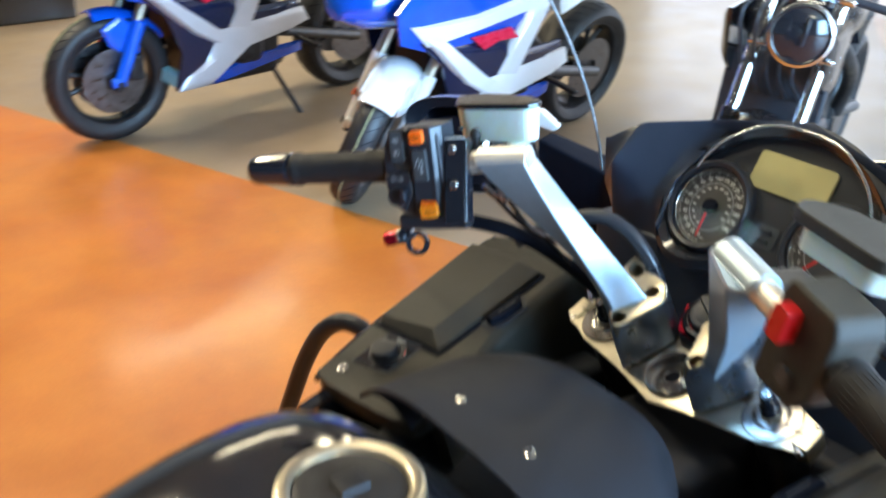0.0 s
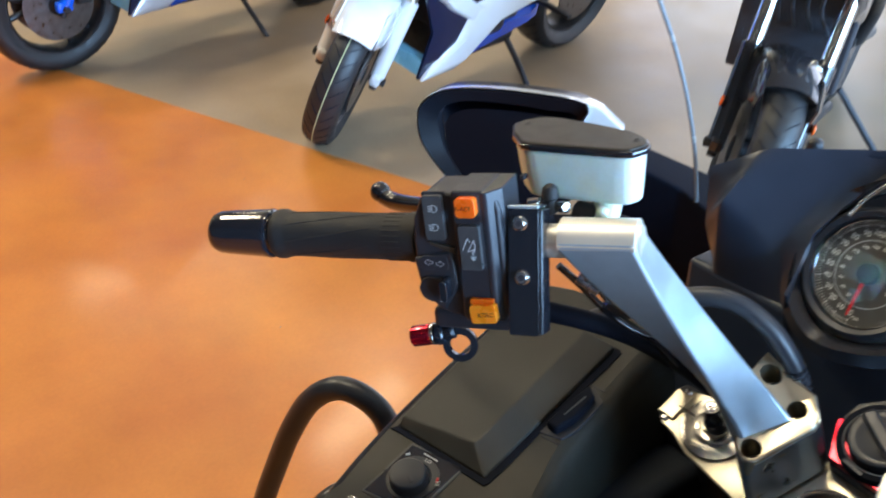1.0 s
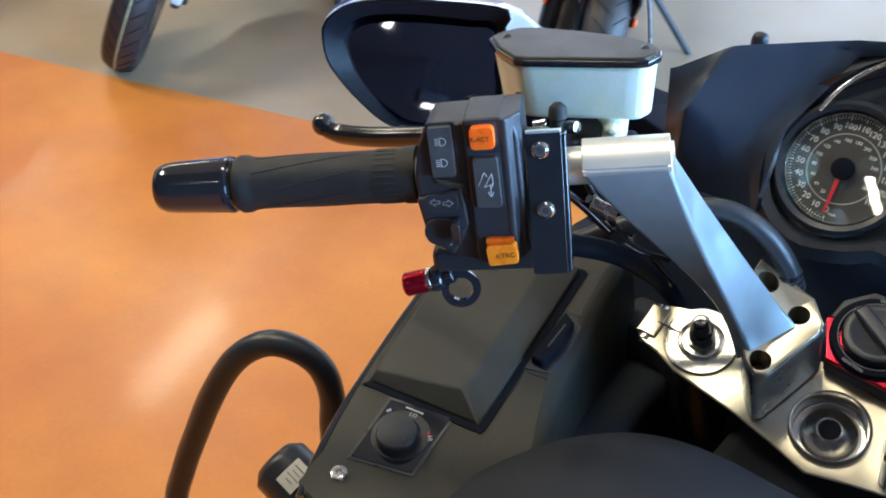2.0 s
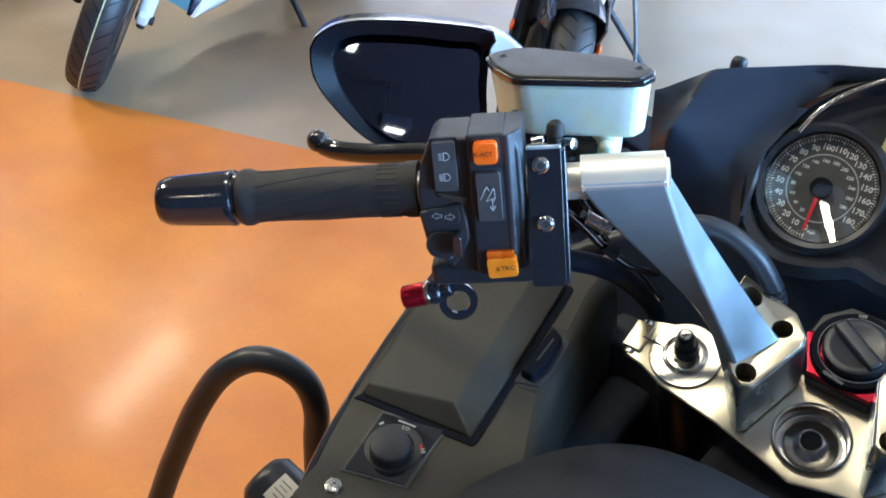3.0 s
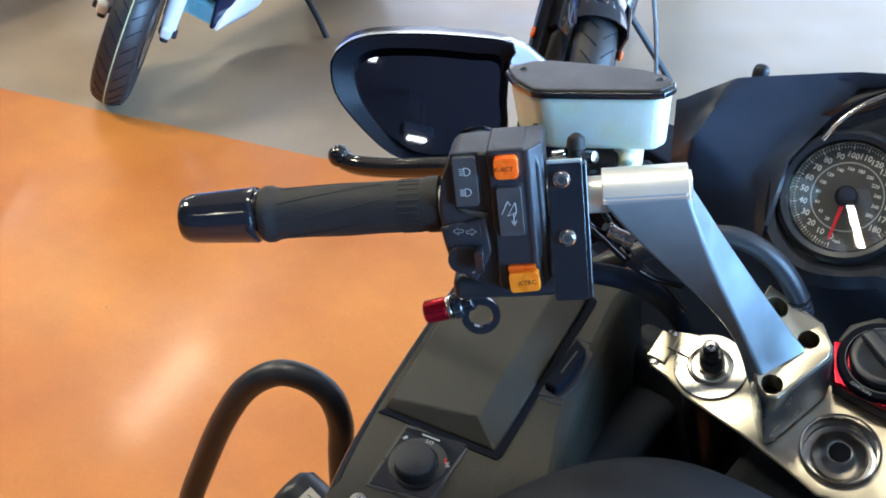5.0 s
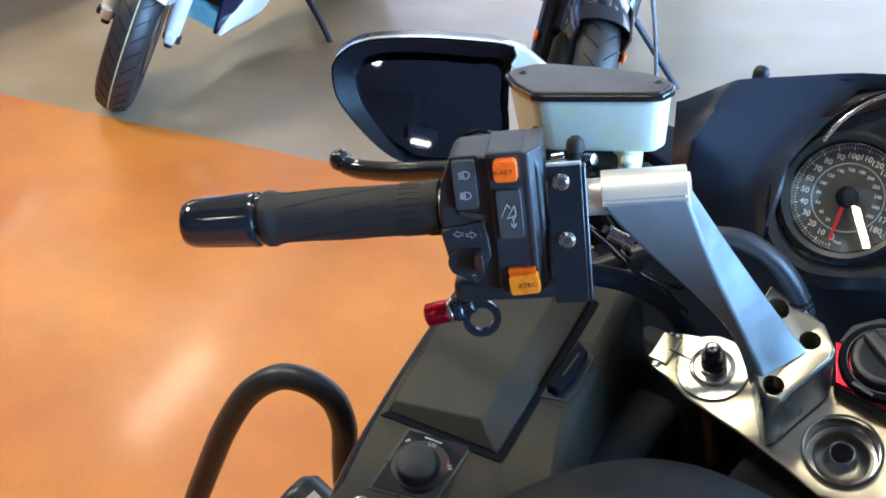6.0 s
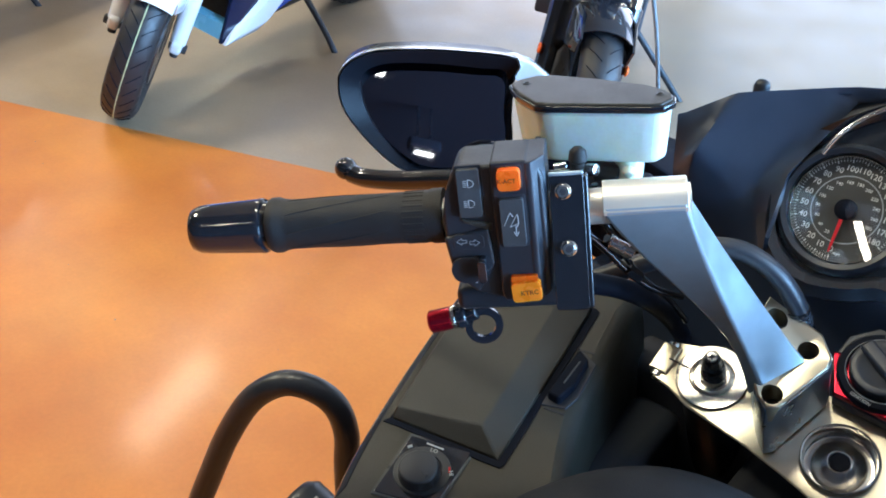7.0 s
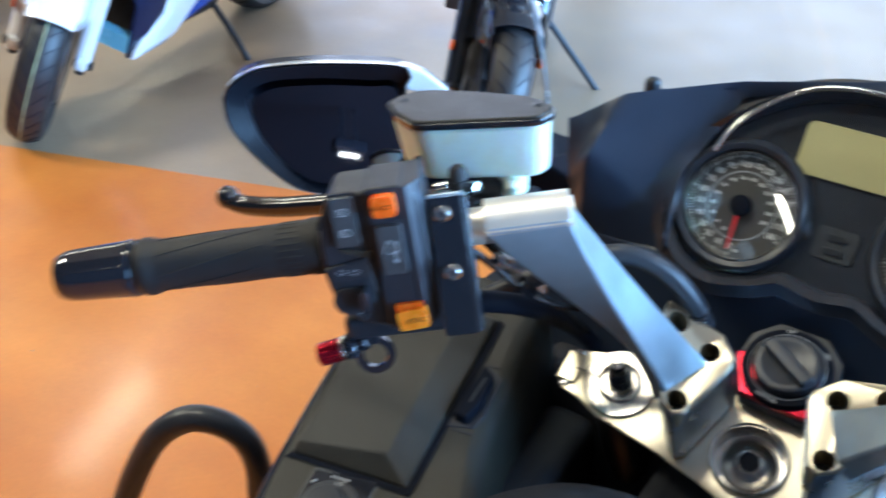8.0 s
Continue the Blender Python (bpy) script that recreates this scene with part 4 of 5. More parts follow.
part("panel_rim", bm, gloss_black, dash, "gloss black panel rim", DASH)
bm = bmesh.new()
ring_prism(bm, spread(fo, 18), spread(fo, 8.5), -20, -6, -1)
part("panel_lip", bm, satin_black, dash, "", DASH)
# highlight along the top of the black rim, modelled as a thin chrome tube
bm = bmesh.new()
tube(bm, [(-104, 36, 3), (-97, 54, 4), (-82, 74, 5), (-54, 95, 6), (-28, 103, 6), (0, 105, 6), (28, 103, 6), (54, 95, 6), (82, 74, 5), (97, 54, 4), (104, 36, 3)], 1.9, 12, 6)
part("rim_glint", bm, chrome, dash, "chrome line added as the glint on the black rim", DASH)


def gauge(cx, top, step, scale, second, start, sweep, needle_at, unit):
    bm = bmesh.new()
    lathe(bm, [(0, -8.5), (39.4, -8.5), (40.4, -8)], (cx, 2, 0), Z, 64)
    g = part("gauge", bm, gauge_face, dash, "round black gauge with white figures", DASH)
    bm = bmesh.new()
    lathe(bm, [(39.6, -9), (40.4, -5), (41.4, -3.8), (42.4, -5), (42.8, -9)], (cx, 2, 0), Z, 64)
    part("gauge_ring", bm, chrome, g, "thin bright gauge ring", DASH)
    bm = bmesh.new()
    lathe(bm, [(42.6, -10), (43.2, 0), (47, 2.2), (50.5, -1), (52, -10)], (cx, 2, 0), Z, 64)
    part("gauge_cowl", bm, satin_black, g, "", DASH)
    bm = bmesh.new()
    count = int(top / step)
    for k in range(count * 5 + 1):
        a = radians(start - sweep * k / (count * 5))
        major = k % 5 == 0
        box(bm, (36.8 if major else 37.8, -0.45 if major else -0.25, -8.3), (39.2, 0.42 if major else 0.22, -8.15), 0, 1, Matrix.Translation((cx, 2, 0)) @ Matrix.Rotation(a, 4, "Z"))
    for k in range(count + 1):
        a = radians(start - sweep * k / count)
        words(bm, scale(k), 6.4, Matrix.Translation((cx + 32 * math.cos(a), 2 + 32 * math.sin(a), -8.3)))
    if second:
        for k in range(1, len(second)):
            a = radians(start - sweep * k / (len(second) - 1) * 0.97)
            words(bm, second[k], 3.7, Matrix.Translation((cx + 21.5 * math.cos(a), 2 + 21.5 * math.sin(a), -8.3)))
    words(bm, unit, 3.4, Matrix.Translation((cx + 6, 2 - 34, -8.3)))
    tagged(part("gauge_print", bm, figure_white, g, "white gauge figures", DASH), kind="stuff")
    bm = bmesh.new()
    lathe(bm, [(25.8, -8.2), (26.0, -8.0), (26.6, -8.0), (26.8, -8.2)], (cx, 2, 0), Z, 64)
    part("gauge_circle", bm, print_white, g, "", DASH)
    bm = bmesh.new()
    a = radians(needle_at)
    rot = Matrix.Translation((cx, 2, 0)) @ Matrix.Rotation(a, 4, "Z")
    prism(bm, [(6, -1.5), (34, -0.9), (35, 0), (34, 0.9), (6, 1.5)], -5, -4, 0.2, 1, rot)
    part("needle", bm, needle_red, g, "red gauge needle", DASH)
    bm = bmesh.new()
    lathe(bm, [(8.5, -8), (8.2, -3.6), (7.2, -2.6), (0, -2.4)], (cx, 2, 0), Z, 32)
    part("needle_hub", bm, shade_black, g, "", DASH)


gauge(-73.5, 180, 10, lambda k: str(10 * k), [str(20 * k) for k in range(15)], 272, 302, 271, "mph")
gauge(74, 12, 1, lambda k: str(k), None, 235, 250, 234, "r/min")
bm = bmesh.new()
prism(bm, rounded(92, 40, 5, 4, 0, 58), -10, -7.5, 0.6)
part("display", bm, lcd, dash, "blank pale green liquid crystal display, unlit, with added glow", DASH)
bm = bmesh.new()
prism(bm, rounded(30, 24, 4, 4, 0, -6), -10, -8.6, 0.4)
lamp_pod = part("button_pod", bm, grey_button, dash, "dark grey pod with two buttons", DASH)
for dy in (-11, -1):
    bm = bmesh.new()
    prism(bm, rounded(14, 5, 2, 3, 0, dy), -8.8, -6.8, 0.8)
    part("pod_button", bm, satin_black, lamp_pod, "", DASH)
bm = bmesh.new()
prism(bm, spread(fo, -0.5), -1.2, -0.2)
part("panel_lens", bm, lens_clear, dash, "clear panel lens", DASH).visible_shadow = False

# -- cowl round the instruments
def cowl_half():
    a, b, c = (-214, 95, 1149), (-176, 112, 1175), (-114, 147, 1188)
    c2, b2, a2 = (0, 171, 1208), (-120, 190, 1160), (-200, 160, 1130)
    d, e, g = (-146, 105, 1104), (-188, 80, 1132), (-208, 92, 1098)
    r1, r2, r3 = (-96, 156, 1176), (-122, 113, 1121), (-118, 83, 1078)
    low, lowg = (-122, 100, 1030), (-200, 104, 1030)
    r0 = (0, 166, 1202)
    return [(a, b, e, g), (b, c, d, e), (c, c2, r0, r1), (c, r1, r2, d), (d, r2, r3, low), (e, d, low, lowg), (g, e, lowg, (-206, 112, 1050)), (a, a2, b2, b), (b, b2, (0, 210, 1170), c2), ]


facets = cowl_half()
facets[8] = ((-176, 112, 1175), (-120, 190, 1160), (0, 210, 1170), (-114, 147, 1188))
facets.append(((-114, 147, 1188), (0, 210, 1170), (0, 190, 1190), (0, 171, 1208)))
for flip in (False, True):
    bm = bmesh.new()
    plate(bm, facets, 3.0, I4, round_off=1)
    part("dash_cowl", bm, cowl_black, tourer, "black faceted instrument cowl", mirror=flip)
bm = bmesh.new()
box(bm, (-225, 98, 900), (225, 135, 1056), 6, 3)
part("cowl_base", bm, cowl_black, tourer, "")
bm = bmesh.new()
box(bm, (-197, 196, 1114), (-183, 209, 1154), 6, 3)
box(bm, (-186, 197, 1110), (-158, 209, 1126), 5, 3, Matrix.Translation((-186, 0, 1141)) @ Matrix.Rotation(radians(22), 4, "Y") @ Matrix.Translation((186, 0, -1120)))
part("screen_bracket", bm, satin_black, tourer, "black windscreen bracket")


# -- windscreen
def screen(u, v):
    a = 2 * u - 1
    w = 240 - 16 * v
    return Vector((w * a, 118 - 60 * v - 60 * v * v + 215 * (1 - abs(a) ** 2.2) * (1 - 0.25 * v), 1098 + 230 * v))


bm = bmesh.new()
sheet(bm, screen, 28, 10, 3.5)
windscreen = part("windscreen", bm, screen_clear, tourer, "clear acrylic windscreen")
windscreen.visible_shadow = False
for u in (0.0, 1.0):
    bm = bmesh.new()
    tube(bm, [screen(u, k / 8) for k in range(9)], 1.7, 8, 3)
    part("screen_edge", bm, edge_acrylic, windscreen, "pale polished windscreen edge")

# -- mirrors
mirror_outline = resample([(-86, 3), (-82, 19), (-61, 32), (-29, 35), (24, 32), (84, 22), (80, 4), (77, -32), (77, -60), (64, -82), (24, -92), (-10, -89), (-36, -77), (-62, -50), (-82, -20)], 56)
glass_outline = resample([(-67, -3), (-66, 8), (-58, 17), (-37, 22), (5, 20), (48, 14), (75, 8), (73, -30), (73, -56), (62, -76), (24, -85), (-8, -82), (-24, -73), (-42, -57), (-60, -30)], 56)
for flip in (False, True):
    bm = bmesh.new()
    ring_prism(bm, mirror_outline, glass_outline, -46, 3, -6)
    rim = part("mirror_rim", bm, rim_black, tourer, "black mirror rim", MIR, mirror=flip)
    bm = bmesh.new()
    prism(bm, spread(glass_outline, 1), -1.5, 1.5)
    bm.transform(Matrix.Translation((8, -25, -19)) @ Matrix.Rotation(radians(-20), 4, "X") @ Matrix.Translation((-8, 25, 0)))
    part("mirror_glass", bm, mirror_glass, rim, "mirror glass with its dark reflection in the colour", MIR, mirror=flip)
    bm = bmesh.new()
    big = spread(mirror_outline, 2.0)
    back = [[(x, y, 0.5) for x, y in big], [(x, y, -12) for x, y in big], [(12 + (x - 12) * 0.93, -22 + (y + 22) * 0.93, -38) for x, y in big],
            [(16 + (x - 16) * 0.7, -24 + (y + 24) * 0.7, -62) for x, y in big], [(20 + (x - 20) * 0.3, -26 + (y + 26) * 0.3, -74) for x, y in big]]
    loft(bm, back, True, False)
    bmesh.ops.contextual_create(bm, geom=[e for e in bm.edges if e.is_boundary and all(v.co.z < -70 for v in e.verts)])
    shell = part("mirror_shell", bm, body_white, tourer, "white mirror shell", MIR, mirror=flip)
    bm = bmesh.new()
    prism(bm, [(76, 24), (86, 23.5), (100, 18), (124, -4), (114, -9), (82, 2), (80, 10)], -30, -2, 3, 3)
    part("mirror_stem", bm, body_white, shell, "white mirror stem", MIR, mirror=flip)
    bm = bmesh.new()
    loft(bm, [[Vector(p) for p in q] for q in (((-410, 165, 990), (-398, 150, 1086), (-415, 190, 1086), (-425, 200, 1020)),
                                               ((-330, 200, 910), (-322, 200, 1052), (-340, 255, 1050), (-345, 260, 910)),
                                               ((-225, 205, 900), (-220, 205, 1022), (-240, 310, 1018), (-245, 315, 900)), ((-150, 170, 880), (-150, 170, 1030), (-160, 290, 1026), (-160, 290, 880)))])
    bevel_all(bm, bm.edges[:], 5, 2)
    part("mirror_arm", bm, shade_black, tourer, "dull black mirror arm and inner fairing", mirror=flip)

# -- inner fairing panel with glovebox and grip-heater dial
panel_outline = resample([(-66, -124), (-71, -98), (-76, -58), (-79, -8), (-79, 60), (-77, 130), (-70, 190), (40, 190), (45, 165), (45, 100), (46, 40), (64, -42), (78, -100), (60, -126)], 64)
for flip in (False, True):
    bm = bmesh.new()
    prism(bm, panel_outline, -45, -25, 3.0, 2)
    panel = part("fairing_panel", bm, grain_black, tourer, "grained black inner fairing panel", BOX, mirror=flip)
    bm = bmesh.new()
    tube(bm, [(-68, -126, -29), (-73.5, -98, -29), (-78.5, -58, -29), (-81, -8, -29), (-81.5, 60, -29), (-79.5, 130, -29), (-73, 188, -29)], 3.8, 12, 6)
    part("panel_edge", bm, gloss_black, panel, "gloss black panel edge", BOX, mirror=flip)
    bm = bmesh.new()
    for pts in ([(48, 190, -27), (48, 100, -27), (49, 40, -27), (66, -42, -28), (80, -100, -30)],):
        sec = []
        for p in smooth_path(pts, 5):
            sec.append([p + Vector(q) for q in ((-13, 0, 2.1), (-6, 0, 2.2), (-1, 0, 1.2), (4, 0, -1.6), (8, 0, -6), (10.5, 0, -13), (13, 0, -30), (22, 0, -110), (10, 0, -110), (-6, 0, -30))])
        loft(bm, sec)
    part("panel_skirt", bm, grain_black, panel, "", BOX, mirror=flip)
    base = resample([(-73, -22), (-70, -26), (18, -29), (24, -24), (28, 50), (34, 142), (28, 150), (-66, 150), (-70, 145), (-70, 60)], 48)
    bm = bmesh.new()
    prism(bm, base, -27, -23.6)
    gap = part("glovebox_gap", bm, shade_black, panel, "", BOX, mirror=flip)
    bm = bmesh.new()
    low = [(-71, -22), (19, -24), (28, 147), (-71, 147)]
    high = [(-68, -19), (-1, -8), (4, 140), (-68, 140)]
    tmpq = [[Vector((x, y, -24)) for x, y in low], [Vector((x, y, -22.5 + 0.02 * (y + 33))) for x, y in low], [Vector((x, y, -11.5 + 0.03 * (y + 24))) for x, y in high]]
    loft(bm, tmpq)
    bevel_all(bm, [e for e in bm.edges if e.calc_face_angle(0) > 0.2 and max(v.co.z for v in e.verts) > -23], 3.4, 4)
    glovebox = part("glovebox_lid", bm, grain_black, tourer, "grained black ridged glovebox lid, closed", BOX, mirror=flip)
    bm = bmesh.new()
    prism(bm, [(26, 37), (46, 41), (51, 56), (52, 92), (36, 103), (30, 60)], -27, -23.6, 1.0)
    part("latch_recess", bm, deep_black, panel, "", BOX, mirror=flip)
    bm = bmesh.new()
    prism(bm, [(29, 44), (40, 42), (46, 60), (47, 88), (36, 96), (32, 64)], -25, -15, 2.5, 3)
    latch = part("glovebox_latch", bm, shade_black, glovebox, "black push latch", BOX, mirror=flip)
    bm = bmesh.new()
    box(bm, (-0.7, -13, -15.2), (0.7, 13, -14.6), 0.3, 1, shift(39.5, 70, 0, -8))
    part("latch_rib", bm, grey_button, latch, "", BOX, mirror=flip)
    for sy in (36, 103):
        bm = bmesh.new()
        box(bm, (30, sy - 1, -25.4), (47, sy + 1, -24.2), 0.4, 1)
        part("panel_seam", bm, deep_black, panel, "", BOX, mirror=flip)

bm = bmesh.new()
prism(bm, [(-50, -30), (-2, -25), (-6, -79), (-52, -85)], -27, -23.5, 1.0)
plate_edge = bmesh.new()
prism(plate_edge, [(-51.8, -28), (-0.2, -23), (-4, -80.8), (-53.8, -87)], -27, -24.1, 0.6)
dial_plate = part("dial_plate", bm, gloss_black, tourer, "square black heated-grip dial plate", BOX)
part("plate_edge", plate_edge, grey_button, dial_plate, "", BOX)
bm = bmesh.new()
lathe(bm, [(21.5, -24), (21, -22.8), (15, -22.4)], (-28, -55, 0), Z, 40)
part("dial_ring", bm, housing_black, dial_plate, "", BOX)
bm = bmesh.new()
lathe(bm, [(15.4, -24), (15.0, -15), (14.4, -13.2), (13, -12.2), (0, -11.8)], (-28, -59, 0), Z, 40)
dial = part("dial_knob", bm, housing_black, dial_plate, "black round heater knob", BOX)
bm = bmesh.new()
box(bm, (-1.3, 4, -12.4), (1.3, 11, -11.4), 0.4, 2, shift(-28, -59, 0, -120))
part("knob_pointer", bm, deep_black, dial, "", BOX)
bm = bmesh.new()
box(bm, (-36, -32.4, -23.6), (-22, -31.2, -23.1), 0, 1, shift(0, 0))
words(bm, "LO", 4.6, shift(-27.5, -36.5, -22.2))
words(bm, "HI", 4.6, shift(-7.5, -49, -22.2, -60))
for a, w in ((140, 3.5),):
    r = radians(a)
    box(bm, (-w / 2, -0.8, -23.6), (w / 2, 0.8, -22.2), 0, 1, shift(-28 + 23.4 * math.cos(r), -55 + 23.4 * math.sin(r), 0, a - 90))
part("dial_print", bm, print_white, dial_plate, "pale dial lettering", BOX)
bm = bmesh.new()
box(bm, (-0.7, -2.4, -23.6), (0.7, 2.4, -22.3), 0, 1, shift(-28 + 20 * math.cos(radians(25)), -55 + 20 * math.sin(radians(25)), 0, 25))
part("dial_mark", bm, red_paint, dial_plate, "red dial mark", BOX)
bm = bmesh.new()
lathe(bm, [(6.2, -25), (5.8, -23.2), (4, -22.6), (2.4, -22.8), (2.2, -24), (0, -24)], (-52, -100, 0), Z, 24)
part("panel_screw", bm, steel, tourer, "bright socket-head panel screw", BOX)

# -- console behind the steering head, fuel tank and filler
def console(u, v):
    x = -165 + 330 * u
    front, back = -94 - 0.0000172 * abs(x) ** 3, -268
    y = back + (front - back) * v
    drop = 44 * (abs(x) / 165) ** 3.6 + 14 * max(0.0, (v - 0.72) / 0.28) ** 2.5
    return Vector((x, y, 1008 - drop))


bm = bmesh.new()
sheet(bm, console, 30, 14, 4)
cons = part("tank_console", bm, console_black, tourer, "matt black console between tank and steering head")
for flip in (False, True):
    bm = bmesh.new()
    inner = [console(0.02 + 0.02 * k / 4, 0.9 - 0.85 * k / 4) for k in range(5)]
    outer = [BOX @ Vector((0.066 + 0.002 * k, -0.045 - 0.02 * k, -0.026)) * 1000 for k in range(5)]
    sheet(bm, lambda u, v: (inner[round(4 * v)].lerp(outer[round(4 * v)], u) + Vector((0, 0, 9 * math.sin(math.pi * u) - 2))), 8, 4, 3)
    part("console_infill", bm, console_black, cons, "", mirror=flip)
for sx in (-48, 50):
    bm = bmesh.new()
    lathe(bm, [(6.5, -3), (6.2, 1), (4.5, 2.2), (2.4, 2), (2.2, 0.5), (0, 0.5)], (sx, -228, 1006), Vector((0.04 * (1 if sx > 0 else -1), 0, 1)), 24)
    part("console_bolt", bm, chrome, cons, "bright console bolt")
bm = bmesh.new()
secs = []
for k in range(13):
    v = k / 12
    y = -252 - 420 * v
    w = 208 * (1 - (1 - min(1, v * 3.0)) ** 2.2) ** 0.5 * (1 - 0.35 * max(0, v - 0.35)) + 8
    top = 1004 - 60 * (1 - min(1, v * 4)) ** 2 - 190 * max(0, v - 0.45) ** 1.6
    secs.append([Vector((w * math.copysign(abs(math.cos(a)) ** 0.62, math.cos(a)), y, 880 + (top - 880) * math.copysign(abs(math.sin(a)) ** 0.7, math.sin(a))))
                 for a in [2 * math.pi * j / 40 for j in range(40)]])
loft(bm, secs)
part("fuel_tank", bm, gloss_black, tourer, "gloss black fuel tank")
bm = bmesh.new()
lathe(bm, [(63, -8), (62, 2), (58, 5), (52, 5), (48, 2), (46, -2)], (0, -372, 1003), Z, 48)
cap = part("filler_ring", bm, alu_warm, tourer, "pale aluminium fuel filler ring")
bm = bmesh.new()
lathe(bm, [(47, -6), (46, 1), (40, 3), (0, 4)], (0, -372, 1003), Z, 40)
part("filler_cap", bm, dark_metal, cap, "dark lockable filler cap")
bm = bmesh.new()
box(bm, (-12, -386, 1005), (12, -358, 1011), 3, 2)
part("filler_flap", bm, dark_metal, cap, "")

# -- engine guard hoop and the black auxiliary housing beside it
HOOP = [(-372, -75, 470), (-398, -88, 600), (-406, -94, 700), (-408, -95, 770), (-407, -95, 815), (-416, -100, 848), (-436, -112, 866), (-460, -127, 867), (-486, -143, 842), (-508, -157, 795),
        (-527, -168, 740), (-545, -179, 681), (-558, -187, 620), (-550, -182, 540), (-500, -150, 470), (-420, -100, 440), (-372, -75, 470)]
for flip in (False, True):
    bm = bmesh.new()
    tube(bm, HOOP, 12.5, 20, 10)
    part("engine_guard", bm, satin_black, tourer, "bent satin black tubular engine guard", mirror=flip)
bm = bmesh.new()
rod(bm, (-300, -178, 770), (-388, -184, 812), 30, 27, 32, 8)
aux = part("guard_slider", bm, satin_black, tourer, "black cylindrical guard slider with a paper label")
LAB = frame_of((-0.364, -0.1824, 0.8005), (-0.10, -0.89, -0.34), (0.407, -0.336, 0.8))
bm = bmesh.new()
label_curve = lambda u, v: Vector(((u - 0.5) * 26, (v - 0.5) * 18, 28.6 - 30 * (1 - math.cos((u - 0.5) * 0.9))))
sheet(bm, label_curve, 8, 2, 0.4)
sticker = part("paper_label", bm, label_white, aux, "white paper label with unreadable print", LAB)
bm = bmesh.new()
for k, w in enumerate((16, 12, 18, 10)):
    box(bm, (-7 + 4.4 * k, -w * 0.36, 28.2), (-6.3 + 4.4 * k, w * 0.36, 28.85))
part("label_print", bm, grey_button, sticker, "", LAB)

# -- the rest of the machine, low down
for flip in (False, True):
    bm = bmesh.new()
    side = []
    for k in range(9):
        y = -300 + 85 * k
        w = 240 + 62 * math.sin(math.pi * k / 8)
        side.append([Vector(p) for p in ((-w, y, 922 + 6 * k), (-w - 14, y, 890), (-w - 6, y, 780), (-w + 40, y, 600), (-w + 110, y, 430), (-w + 116, y, 432), (-w + 50, y, 604), (-w + 8, y, 780), (-w + 2, y, 900), (-w + 12, y, 918 + 6 * k))])
    loft(bm, side)
    part("side_fairing", bm, gloss_black, tourer, "gloss black side fairing", mirror=flip)
    bm = bmesh.new()
    box(bm, (-190, -330, 560), (-140, 60, 900), 14, 3)
    part("frame_beam", bm, housing_black, tourer, "dull black frame beam", mirror=flip)
bm = bmesh.new()
sheet(bm, lambda u, v: Vector(((2 * u - 1) * (250 - 30 * v), 380 + 230 * (1 - (2 * u - 1) ** 2) - 60 * v, 640 + 430 * v)), 16, 6, 5)
part("front_fairing", bm, gloss_black, tourer, "gloss black front fairing")
bm = bmesh.new()
box(bm, (-150, -420, 260), (150, 60, 640), 30, 3)
part("engine", bm, engine_grey, tourer, "grey cast engine block")
bm = bmesh.new()
box(bm, (-185, -330, 620), (185, -30, 880), 20, 3)
part("airbox", bm, deep_black, tourer, "")
bm = bmesh.new()
box(bm, (-75, -60, 700), (75, 60, 915), 20, 3)
box(bm, (-210, 60, 700), (210, 110, 930), 12, 3)
part("headstock", bm, deep_black, tourer, "dull black steering headstock")
bm = bmesh.new()
loft(bm, [[Vector((sx * w, y, z)) for sx, z in ((-1, zl), (-0.8, zh), (0.8, zh), (1, zl))] for y, w, zl, zh in ((-640, 120, 760, 830), (-760, 170, 750, 815), (-1000, 170, 770, 840), (-1300, 140, 830, 880))])
bevel_all(bm, bm.edges[:], 12, 3)
part("seat", bm, rubber, tourer, "black touring seat")


